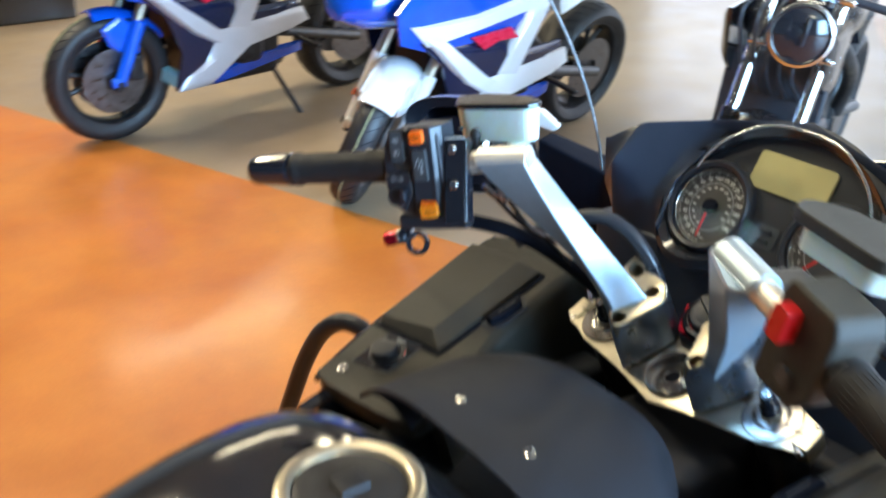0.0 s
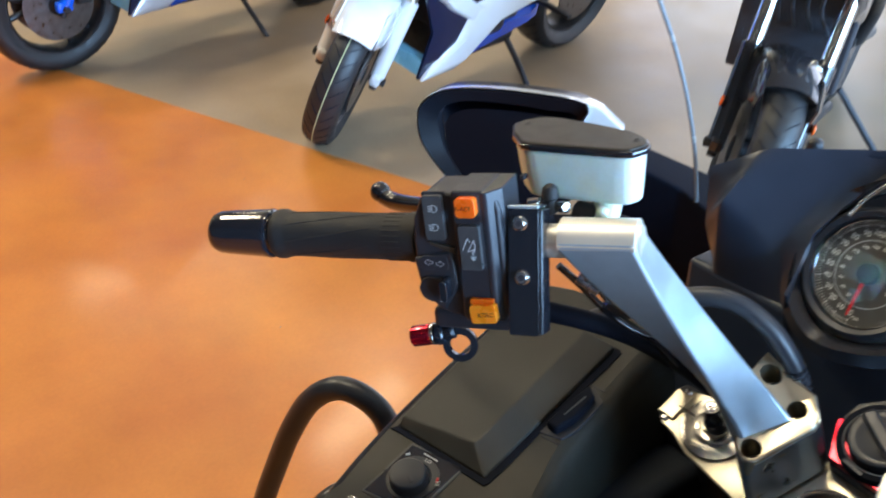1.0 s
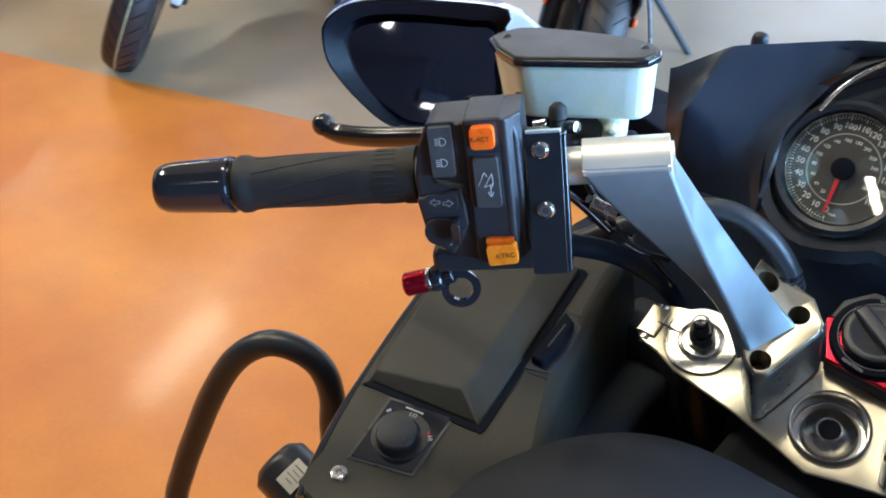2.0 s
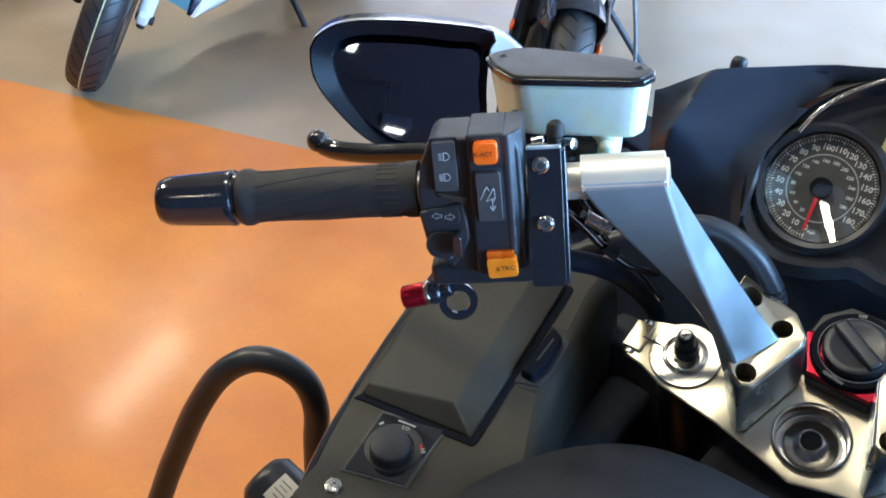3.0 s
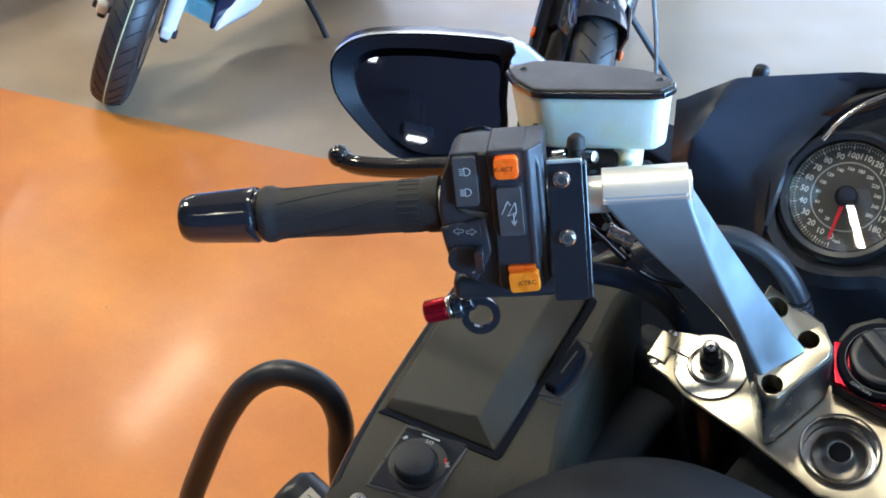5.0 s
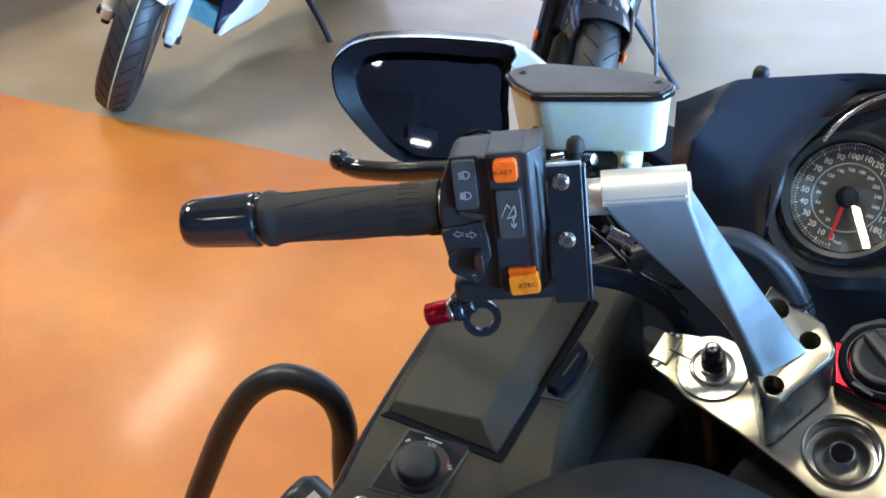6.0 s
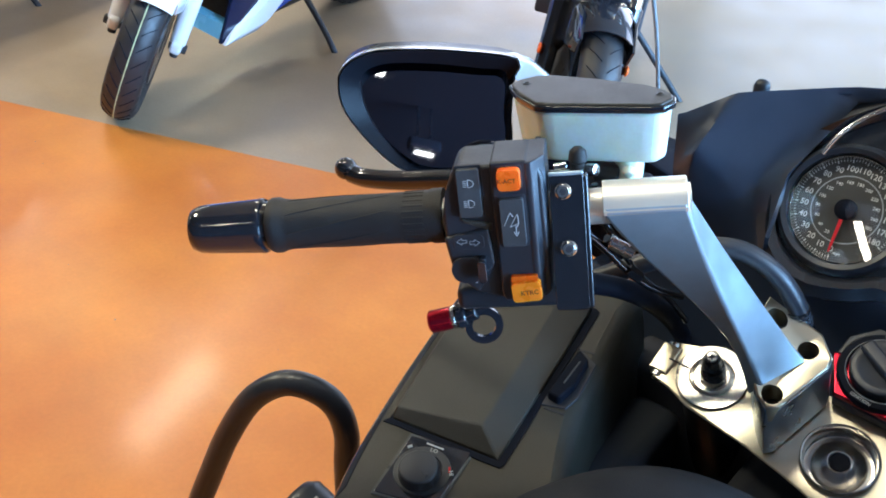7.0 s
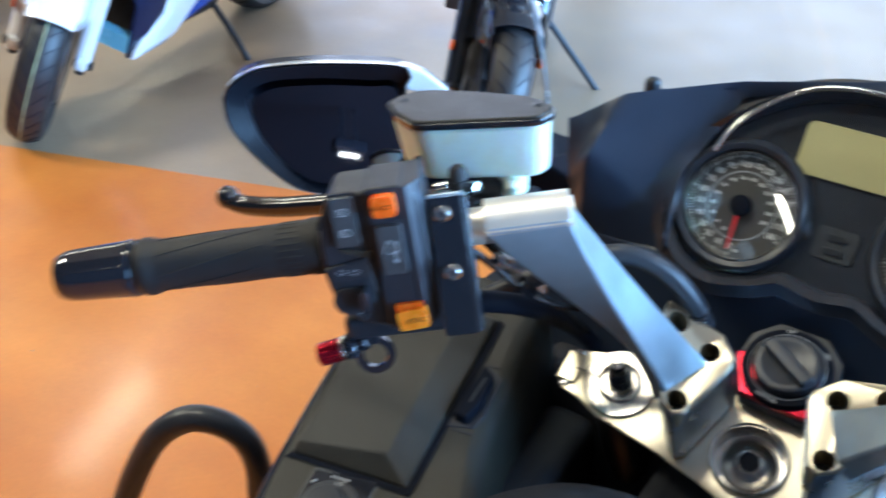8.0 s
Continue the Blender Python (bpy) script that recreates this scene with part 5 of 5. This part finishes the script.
def wheel(parent, m, width, radius, rim_mat, tyre_label="black tyre", stripe=False):
    """Tyre, rim, spokes and discs; the axle is x of m, metres."""
    w = width / 2
    bm = bmesh.new()
    prof = [(0.712 * radius, -w * 0.72), (0.78 * radius, -w * 0.92), (0.86 * radius, -w), (0.925 * radius, -w * 0.88), (0.97 * radius, -w * 0.58), (0.993 * radius, -w * 0.25), (radius, 0),
            (0.993 * radius, w * 0.25), (0.97 * radius, w * 0.58), (0.925 * radius, w * 0.88), (0.86 * radius, w), (0.78 * radius, w * 0.92), (0.712 * radius, w * 0.72)]
    lathe(bm, prof, (0, 0, 0), X, 64, closed=True)
    wh = thing_wheel = part("wheel", bm, tyre_rubber, parent, tyre_label, m, False)
    bm = bmesh.new()
    for k in range(34):
        for sgn in (-1, 1):
            a0 = 2 * math.pi * (k + (0.5 if sgn > 0 else 0)) / 34
            pts = []
            for t in (0.0, 0.5, 1.0):
                x = sgn * w * (0.16 + 0.62 * t)
                rr = radius * (1.0005 - 0.034 * (x / w / 0.6) ** 2 * 0.95) + 0.0002
                a = a0 + 0.13 * t
                pts.append((x, rr * math.cos(a), rr * math.sin(a)))
            tube(bm, pts, 0.0014, 5, 3)
    tagged(part("tread_groove", bm, shade_black, wh, "", m, False), kind="stuff")
    if stripe:
        bm = bmesh.new()
        lathe(bm, [(radius * 0.9995, -0.002), (radius * 1.0025, -0.0016), (radius * 1.0025, 0.0016), (radius * 0.9995, 0.002)], (0.003, 0, 0), X, 64, closed=True)
        part("tyre_stripe", bm, stripe_paint, wh, "thin yellow-green paint stripe", m, False)
    bm = bmesh.new()
    lathe(bm, [(0.66 * radius, -w * 0.5), (0.70 * radius, -w * 0.74), (0.725 * radius, -w * 0.74), (0.70 * radius, -w * 0.5), (0.68 * radius, 0), (0.70 * radius, w * 0.5), (0.725 * radius, w * 0.74),
               (0.70 * radius, w * 0.74), (0.66 * radius, w * 0.5)], (0, 0, 0), X, 48, closed=True)
    part("rim", bm, rim_mat, wh, "", m, False)
    for k in range(3):
        for off in (-0.24, 0.24):
            a = 2 * math.pi * k / 3
            b = a + off
            bm = bmesh.new()
            p0 = Vector((0, 0.05 * math.cos(a), 0.05 * math.sin(a)))
            p1 = Vector((0, 0.675 * radius * math.cos(b), 0.675 * radius * math.sin(b)))
            tube(bm, [p0, (p0 + p1) / 2, p1], 0.014, 8, 3)
            part("spoke", bm, rim_mat, wh, "", m, False)
    bm = bmesh.new()
    rod(bm, (-w * 0.8, 0, 0), (w * 0.8, 0, 0), 0.045, n=24, cap=0.004)
    part("hub", bm, rim_mat, wh, "", m, False)
    for sx in (-1, 1):
        bm = bmesh.new()
        lathe(bm, [(0.1, -0.0025), (0.152, -0.0025), (0.152, 0.0025), (0.1, 0.0025)], (sx * (w * 0.8 + 0.01), 0, 0), X, 40, closed=True)
        lathe(bm, [(0.045, -0.002), (0.104, -0.002), (0.104, 0.002), (0.045, 0.002)], (sx * (w * 0.8 + 0.01), 0, 0), X, 24, closed=True)
        part("brake_disc", bm, disc_metal, wh, "steel brake disc", m, False)
    return wh


wheel(tourer, pose(0, 0.40, 0.30), 0.12, 0.30, dark_metal)
wheel(tourer, pose(0, -1.12, 0.315), 0.19, 0.315, dark_metal)
bm = bmesh.new()
tube(bm, [(-170, -420, 300), (-190, -470, 12), (-150, -480, 12), (0, -480, 120), (150, -480, 12), (190, -470, 12), (170, -420, 300)], 14, 10, 6)
part("centre_stand", bm, deep_black, tourer, "black centre stand")
for sx in (-1, 1):
    bm = bmesh.new()
    tube(bm, [(sx * 130, -400, 380), (sx * 125, -700, 330), (sx * 125, -1120, 315)], 30, 12, 5)
    part("swingarm", bm, dark_metal, tourer, "")

# ---- the row of parked motorcycles: x to the machine's right, y ahead, metres from the front tyre's contact ----
def side_panel(bm, outline, x0, thick, bulge=0.02, bevel=0.006):
    """A bodywork panel outlined in y, z at distance x0 to the left, bowed outwards."""
    o = [(Vector(p)) for p in outline]
    cy = sum(p.x for p in o) / len(o)
    cz = sum(p.y for p in o) / len(o)
    tmp = bmesh.new()
    out = [tmp.verts.new((-x0, p.x, p.y)) for p in o]
    inn = [tmp.verts.new((-x0 + thick, p.x, p.y)) for p in o]
    mid = [tmp.verts.new((-x0 - bulge, cy + (p.x - cy) * 0.72, cz + (p.y - cz) * 0.72)) for p in o]
    n = len(o)
    for k in range(n):
        j = (k + 1) % n
        tmp.faces.new((out[k], out[j], inn[j], inn[k]))
        tmp.faces.new((mid[k], mid[j], out[j], out[k]))
    tmp.faces.new(mid)
    tmp.faces.new(inn[::-1])
    bevel_all(tmp, [e for e in tmp.edges if e.calc_face_angle(0) > 0.8], bevel, 2)
    return add(bm, tmp)


def parked(name, label, contact, yaw, lean, steer, upper, middle, lower, fender, fork, faired=True, signal=True, fender_from=50, stripe=True, stand=(-0.34, -0.90)):
    m = pose(contact[0], contact[1], 0, 0, lean, yaw)
    bike = thing(name, m, label, "motorcycle", "parked motorcycles in a row")
    fm = m @ Matrix.Rotation(radians(steer), 4, Vector((0, -0.40, 0.916)))

    def p(n, b, mat, lab="", parent=bike, mat4=None, sharp=38):
        return part(n, b, mat, parent, lab, mat4 or m, False, sharp)

    wheel(bike, fm @ pose(0, 0, 0.3), 0.12, 0.30, dark_metal, stripe=stripe)
    wheel(bike, m @ pose(0, -1.4, 0.31), 0.19, 0.31, dark_metal)
    for sx in (-1, 1):
        b = bmesh.new()
        rod(b, (sx * 0.105, 0.0, 0.29), (sx * 0.105, -0.12, 0.58), 0.027, 0.032, 20, 0.006)
        box(b, (sx * 0.105 - 0.02, -0.035, 0.285), (sx * 0.105 + 0.02, 0.035, 0.33), 0.012)
        leg = p("fork_leg", b, fork, "", bike, fm)
        b = bmesh.new()
        rod(b, (sx * 0.105, -0.10, 0.55), (sx * 0.105, -0.30, 1.02), 0.023, n=20)
        part("fork_tube", b, alu_warm if faired else chrome, leg, "", fm, False)
        b = bmesh.new()
        rod(b, (sx * 0.08, 0.0, 0.3), (sx * 0.14, 0.0, 0.3), 0.016, n=6, cap=0.003)
        rod(b, (sx * 0.105, 0.01, 0.262), (sx * 0.105, 0.0, 0.29), 0.014, n=16, cap=0.003)
        part("axle_nut", b, dark_metal, leg, "dark axle nut and pinch bolt", fm, False)
        b = bmesh.new()
        box(b, (sx * 0.09 - 0.018, -0.13, 0.3), (sx * 0.09 + 0.018, -0.06, 0.42), 0.012)
        part("brake_caliper", b, dark_metal, leg, "dark brake caliper", fm, False)
        if sx > 0 or not faired:
            b = bmesh.new()
            rod(b, (sx * 0.13, -0.03, 0.42), (sx * 0.139, -0.03, 0.42), 0.016, n=20, cap=0.003)
            part("reflector", b, orange_lens, leg, "orange fork reflector", fm, False)

    def guard(u, v):
        a = radians(fender_from + (145 - fender_from) * v)
        s = 2 * u - 1
        r = 0.325 - 0.028 * abs(s) ** 2.5
        return Vector((s * 0.082 * (1 - 0.25 * abs(v - 0.5)), r * math.cos(a) * 1.0, 0.3 + r * math.sin(a)))
    b = bmesh.new()
    sheet(b, guard, 10, 18, 0.004)
    mud = p("front_fender", b, fender, "", bike, fm)
    for sx in (-1, 1):
        b = bmesh.new()
        nose = 0.16 if fender_from < 70 else 0.05
        side_panel(b, [(nose, 0.55), (nose - 0.02, 0.50), (0.02, 0.47), (-0.08, 0.40), (-0.12, 0.42), (-0.13, 0.54), (-0.05, 0.59), (nose - 0.08, 0.60)], 0.078, 0.006, 0.016, 0.003)
        if sx > 0:
            b.transform(Matrix.Diagonal((-1, 1, 1, 1)))
        part("fender_cheek", b, fender, mud, "", fm, False)
    # engine, frame, radiator
    b = bmesh.new()
    wide = 0.17 if faired else 0.12
    box(b, (-wide, -0.85, 0.22), (wide, -0.38, 0.60), 0.04, 3)
    box(b, (-wide - 0.03, -0.74, 0.3), (wide + 0.03, -0.56, 0.46), 0.05, 3)
    p("engine", b, dark_metal, "dark cast engine")
    b = bmesh.new()
    box(b, (-0.17, -0.36, 0.42), (0.17, -0.31, 0.72), 0.01)
    p("radiator", b, deep_black, "black radiator")
    for sx in (-1, 1):
        b = bmesh.new()
        tube(b, [(sx * 0.08, -0.3, 0.86), (sx * 0.16, -0.5, 0.74), (sx * 0.16, -0.8, 0.58), (sx * 0.13, -0.9, 0.42)], 0.028, 10, 5)
        p("frame_spar", b, dark_metal, "")
        b = bmesh.new()
        tube(b, [(sx * 0.11, -0.85, 0.42), (sx * 0.12, -1.15, 0.36), (sx * 0.125, -1.4, 0.31)], 0.026, 10, 5)
        p("swingarm", b, engine_grey, "")
        if not faired:
            continue
        b = bmesh.new()
        box(b, (sx * 0.23 - 0.1, -0.98, 0.37), (sx * 0.23 + 0.1, -0.95, 0.39), 0.006)
        p("foot_peg", b, dark_metal, "")
    b = bmesh.new()
    loft(b, [[Vector((w * math.cos(a), y, z + h * math.sin(a))) for a in [2 * math.pi * k / 20 for k in range(20)]]
             for y, w, z, h in ((-0.36, 0.07, 0.90, 0.05), (-0.45, 0.17, 0.88, 0.13), (-0.62, 0.18, 0.86, 0.16), (-0.80, 0.13, 0.82, 0.12), (-0.92, 0.09, 0.79, 0.06))])
    p("fuel_tank", b, upper, "")
    b = bmesh.new()
    loft(b, [[Vector((sx * w, y, z)) for sx, z in ((-1, zl), (-0.7, zh), (0.7, zh), (1, zl))] for y, w, zl, zh in ((-0.88, 0.10, 0.74, 0.80), (-1.05, 0.15, 0.75, 0.81), (-1.25, 0.12, 0.80, 0.86), (-1.55, 0.08, 0.90, 0.95))])
    bevel_all(b, b.edges[:], 0.012, 2)
    p("seat", b, rubber, "black seat")
    b = bmesh.new()
    loft(b, [[Vector((sx * w, y, z)) for sx, z in ((-1, zl), (-0.7, zh), (0.7, zh), (1, zl))] for y, w, zl, zh in ((-1.0, 0.13, 0.66, 0.76), (-1.3, 0.11, 0.74, 0.82), (-1.7, 0.05, 0.88, 0.92))])
    p("tail", b, middle, "")
    # muffler on the right, reaching back
    b = bmesh.new()
    tube(b, [(0.12, -0.5, 0.26), (0.14, -0.8, 0.22), (0.19, -1.0, 0.3)], 0.028, 12, 5)
    rod(b, (0.19, -1.0, 0.3), (0.29, -1.6, 0.64), 0.066, 0.06, 24, 0.012)
    p("muffler", b, muffler_metal, "brushed metal muffler")
    # side stand on the left
    low = stand[0] * math.tan(radians(-lean)) + 0.012
    b = bmesh.new()
    tube(b, [(-0.14, -0.80, 0.27), (0.45 * stand[0] - 0.09, stand[1] * 0.5 - 0.4, 0.12), (stand[0] + 0.01, stand[1], low + 0.015)], 0.012, 10, 5)
    box(b, (stand[0] - 0.035, stand[1] - 0.05, low), (stand[0] + 0.035, stand[1] + 0.02, low + 0.014), 0.005)
    p("side_stand", b, deep_black, "black side stand")
    b = bmesh.new()
    tube(b, [(-0.34, -0.36, 0.92), (-0.2, -0.33, 0.94), (-0.1, -0.31, 0.95), (0.1, -0.31, 0.95), (0.2, -0.33, 0.94), (0.34, -0.36, 0.92)], 0.014, 10, 4)
    p("handlebar", b, satin_black, "")
    if faired:
        for sx in (-1, 1):
            for nm, mat, outline, x0, lab in (
                    ("upper_fairing", upper, [(0.10, 0.86), (0.06, 0.74), (-0.16, 0.66), (-0.44, 0.66), (-0.78, 0.74), (-0.60, 0.86), (-0.24, 0.99), (-0.02, 1.0)], 0.215, ""),
                    ("middle_fairing", lower, [(-0.02, 0.74), (-0.17, 0.62), (-0.25, 0.44), (-0.21, 0.265), (-0.36, 0.27), (-0.56, 0.44), (-0.92, 0.54), (-0.90, 0.60), (-0.62, 0.60), (-0.50, 0.68), (-0.2, 0.70)], 0.228, ""),
                    ("upper_flash", middle, [(0.04, 0.81), (-0.30, 0.81), (-0.72, 0.87), (-0.75, 0.80), (-0.32, 0.745), (-0.06, 0.72)], 0.236, ""),
                    ("rear_flash", middle, [(-0.76, 0.85), (-0.63, 0.81), (-0.47, 0.52), (-0.59, 0.46)], 0.2395, ""),
                    ("front_flash", middle, [(-0.03, 0.76), (-0.15, 0.73), (-0.44, 0.53), (-0.56, 0.47), (-0.47, 0.43), (-0.29, 0.53)], 0.2425, ""),
                    ("belly_pan", lower, [(-0.37, 0.27), (-0.47, 0.235), (-0.88, 0.25), (-0.92, 0.31), (-0.66, 0.42), (-0.46, 0.31)], 0.13, ""),
                    ("side_slash", middle, [(-0.43, 0.53), (-0.92, 0.57), (-0.96, 0.50), (-0.62, 0.44), (-0.38, 0.27), (-0.212, 0.266), (-0.26, 0.33), (-0.36, 0.39)], 0.246, ""),
                    ("belly_stripe", upper, [(-0.38, 0.262), (-0.46, 0.228), (-0.98, 0.31), (-0.98, 0.36), (-0.64, 0.35)], 0.16, ""),
                    ("badge", badge_red, [(-0.28, 0.725), (-0.50, 0.735), (-0.56, 0.685), (-0.44, 0.69), (-0.36, 0.665)], 0.258, "red maker's badge shape")):
                b = bmesh.new()
                side_panel(b, outline, x0, 0.012, 0.004 if nm == "badge" else 0.02, 0.003)
                if sx > 0:
                    b.transform(Matrix.Diagonal((-1, 1, 1, 1)))
                p(nm, b, mat, lab)
        b = bmesh.new()
        loft(b, [[Vector((w * math.cos(a), y, z + h * math.sin(a))) for a in [2 * math.pi * k / 20 for k in range(20)]]
                 for y, w, z, h in ((-0.3, 0.2, 0.9, 0.16), (-0.05, 0.19, 0.87, 0.15), (0.12, 0.13, 0.84, 0.1), (0.2, 0.05, 0.82, 0.04))])
        p("nose_cowl", b, upper, "")
        b = bmesh.new()
        loft(b, [[Vector((x, y, z)) for y, z in ((-0.215, 0.275), (-0.265, 0.285), (-0.262, 0.335), (-0.225, 0.33))] for x in (-0.222, -0.08)])
        p("chin_panel", b, pale_blue, "pale blue lower chin panel")
    else:
        b = bmesh.new()
        lathe(b, [(0, -0.08), (0.06, -0.07), (0.09, -0.02), (0.095, 0.03)], (0, -0.12, 0.86), Vector((0, 1, 0.1)), 28)
        lamp = p("headlamp", b, gloss_black, "round gloss black headlamp", bike, fm)
        b = bmesh.new()
        lathe(b, [(0.088, 0.026), (0.097, 0.028), (0.099, 0.036), (0.096, 0.044), (0.088, 0.046), (0.086, 0.04)], (0, -0.12, 0.86), Vector((0, 1, 0.1)), 36, closed=True)
        part("lamp_bezel", b, chrome, lamp, "chromed lamp bezel", fm, False)
        b = bmesh.new()
        lathe(b, [(0.087, 0.036), (0.06, 0.05), (0, 0.056)], (0, -0.12, 0.86), Vector((0, 1, 0.1)), 28)
        part("lamp_lens", b, gloss_black, lamp, "dark headlamp glass", fm, False)
        for sx in (-1, 1):
            b = bmesh.new()
            box(b, (sx * 0.105 - 0.03, -0.24, 0.78), (sx * 0.105 + 0.03, -0.15, 0.80), 0.008)
            p("fork_clamp", b, chrome, "polished lower fork clamp", bike, fm)
            b = bmesh.new()
            box(b, (sx * 0.105 - 0.03, -0.30, 0.95), (sx * 0.105 + 0.03, -0.22, 0.975), 0.008)
            p("fork_clamp", b, chrome, "polished upper fork clamp", bike, fm)
            b = bmesh.new()
            tube(b, [(sx * 0.28, -0.33, 0.94), (sx * 0.30, -0.30, 1.04), (sx * 0.31, -0.29, 1.10)], 0.007, 8, 4)
            bmesh.ops.create_uvsphere(b, u_segments=20, v_segments=12, radius=0.05, matrix=Matrix.Translation((sx * 0.32, -0.29, 1.13)) @ Matrix.Diagonal((1.3, 0.4, 0.8, 1)))
            p("mirror", b, chrome, "chromed round mirror", bike, fm)
        for k in range(5):
            b = bmesh.new()
            tube(b, [(-0.06 + 0.03 * k, -0.25, 0.95), (-0.1 + 0.05 * k, -0.08, 0.9), (-0.08 + 0.04 * k, -0.14, 0.72), (-0.1 + 0.05 * k, -0.3, 0.6)], 0.006, 8, 5)
            p("cable", b, satin_black, "black control cable")
        b = bmesh.new()
        tube(b, [(-0.03, -0.36, 0.45), (-0.05, -0.3, 0.3), (-0.08, -0.4, 0.22), (-0.12, -0.8, 0.2)], 0.022, 12, 5)
        p("exhaust_pipe", b, dark_metal, "dark exhaust pipe")
        for sx in (-1, 1):
            b = bmesh.new()
            side_panel(b, [(-0.14, 0.88), (-0.22, 0.70), (-0.34, 0.62), (-0.46, 0.70), (-0.42, 0.88)], 0.16, 0.012, 0.02, 0.003)
            if sx > 0:
                b.transform(Matrix.Diagonal((-1, 1, 1, 1)))
            p("radiator_shroud", b, middle, "")
    if signal:
        for sx in (-1, 1):
            b = bmesh.new()
            rod(b, (sx * 0.16, -0.22, 0.80), (sx * 0.24, -0.20, 0.80), 0.01, n=10)
            stalk = p("signal_stalk", b, satin_black, "")
            b = bmesh.new()
            rod(b, (sx * 0.24, -0.215, 0.80), (sx * 0.30, -0.19, 0.80), 0.026, 0.016, 18, 0.006)
            part("signal_lens", b, orange_lens, stalk, "orange turn signal lens", m, False)
    return bike


parked("sport_motorcycle", "blue and silver-white sport motorcycle on its side stand, blue front fender", (-4.02, 0.63), 190.6, -7, -4, body_blue, pearl_grey, navy, bright_blue, bright_blue, signal=False, fender_from=76)
parked("sport_motorcycle", "white and blue sport motorcycle on its side stand, white front fender", (-2.79, 1.21), 191, -13, 32, body_blue, body_white, navy, body_white, body_white, signal=False, stand=(-0.47, -0.81))
parked("naked_motorcycle", "black naked motorcycle on its side stand with bare engine", (-1.38, 1.73), 203, -7, 18, gloss_black, gloss_black, deep_black, gloss_black, gloss_black, faired=False, signal=False, fender_from=62, stripe=False, stand=(-0.44, -0.82))

bm = bmesh.new()
box(bm, (-8.2, 0.4, 0), (-6.85, 1.3, 0.5), 0.02)
tagged(part("display_plinth", bm, gloss_black, None, "", I4, False), "low gloss black display plinth on the concrete", "plinth")

# pale paint chips lying on the orange floor
bm = bmesh.new()
rng = random.Random(5)
for _ in range(26):
    x, y, s, a = rng.uniform(-3.6, -0.6), rng.uniform(-0.9, 0.9), rng.uniform(0.0008, 0.0024), rng.uniform(0, 180)
    if y < joint_y(x) - 0.05:
        box(bm, (-s, -s * 0.6, 0.0002), (s, s * 0.6, 0.0012), 0, 1, shift(x, y, 0, a))
tagged(part("floor_debris", bm, body_silver, None, "", I4, False), "small pale paint chips scattered on the orange floor", "debris", "", "stuff")
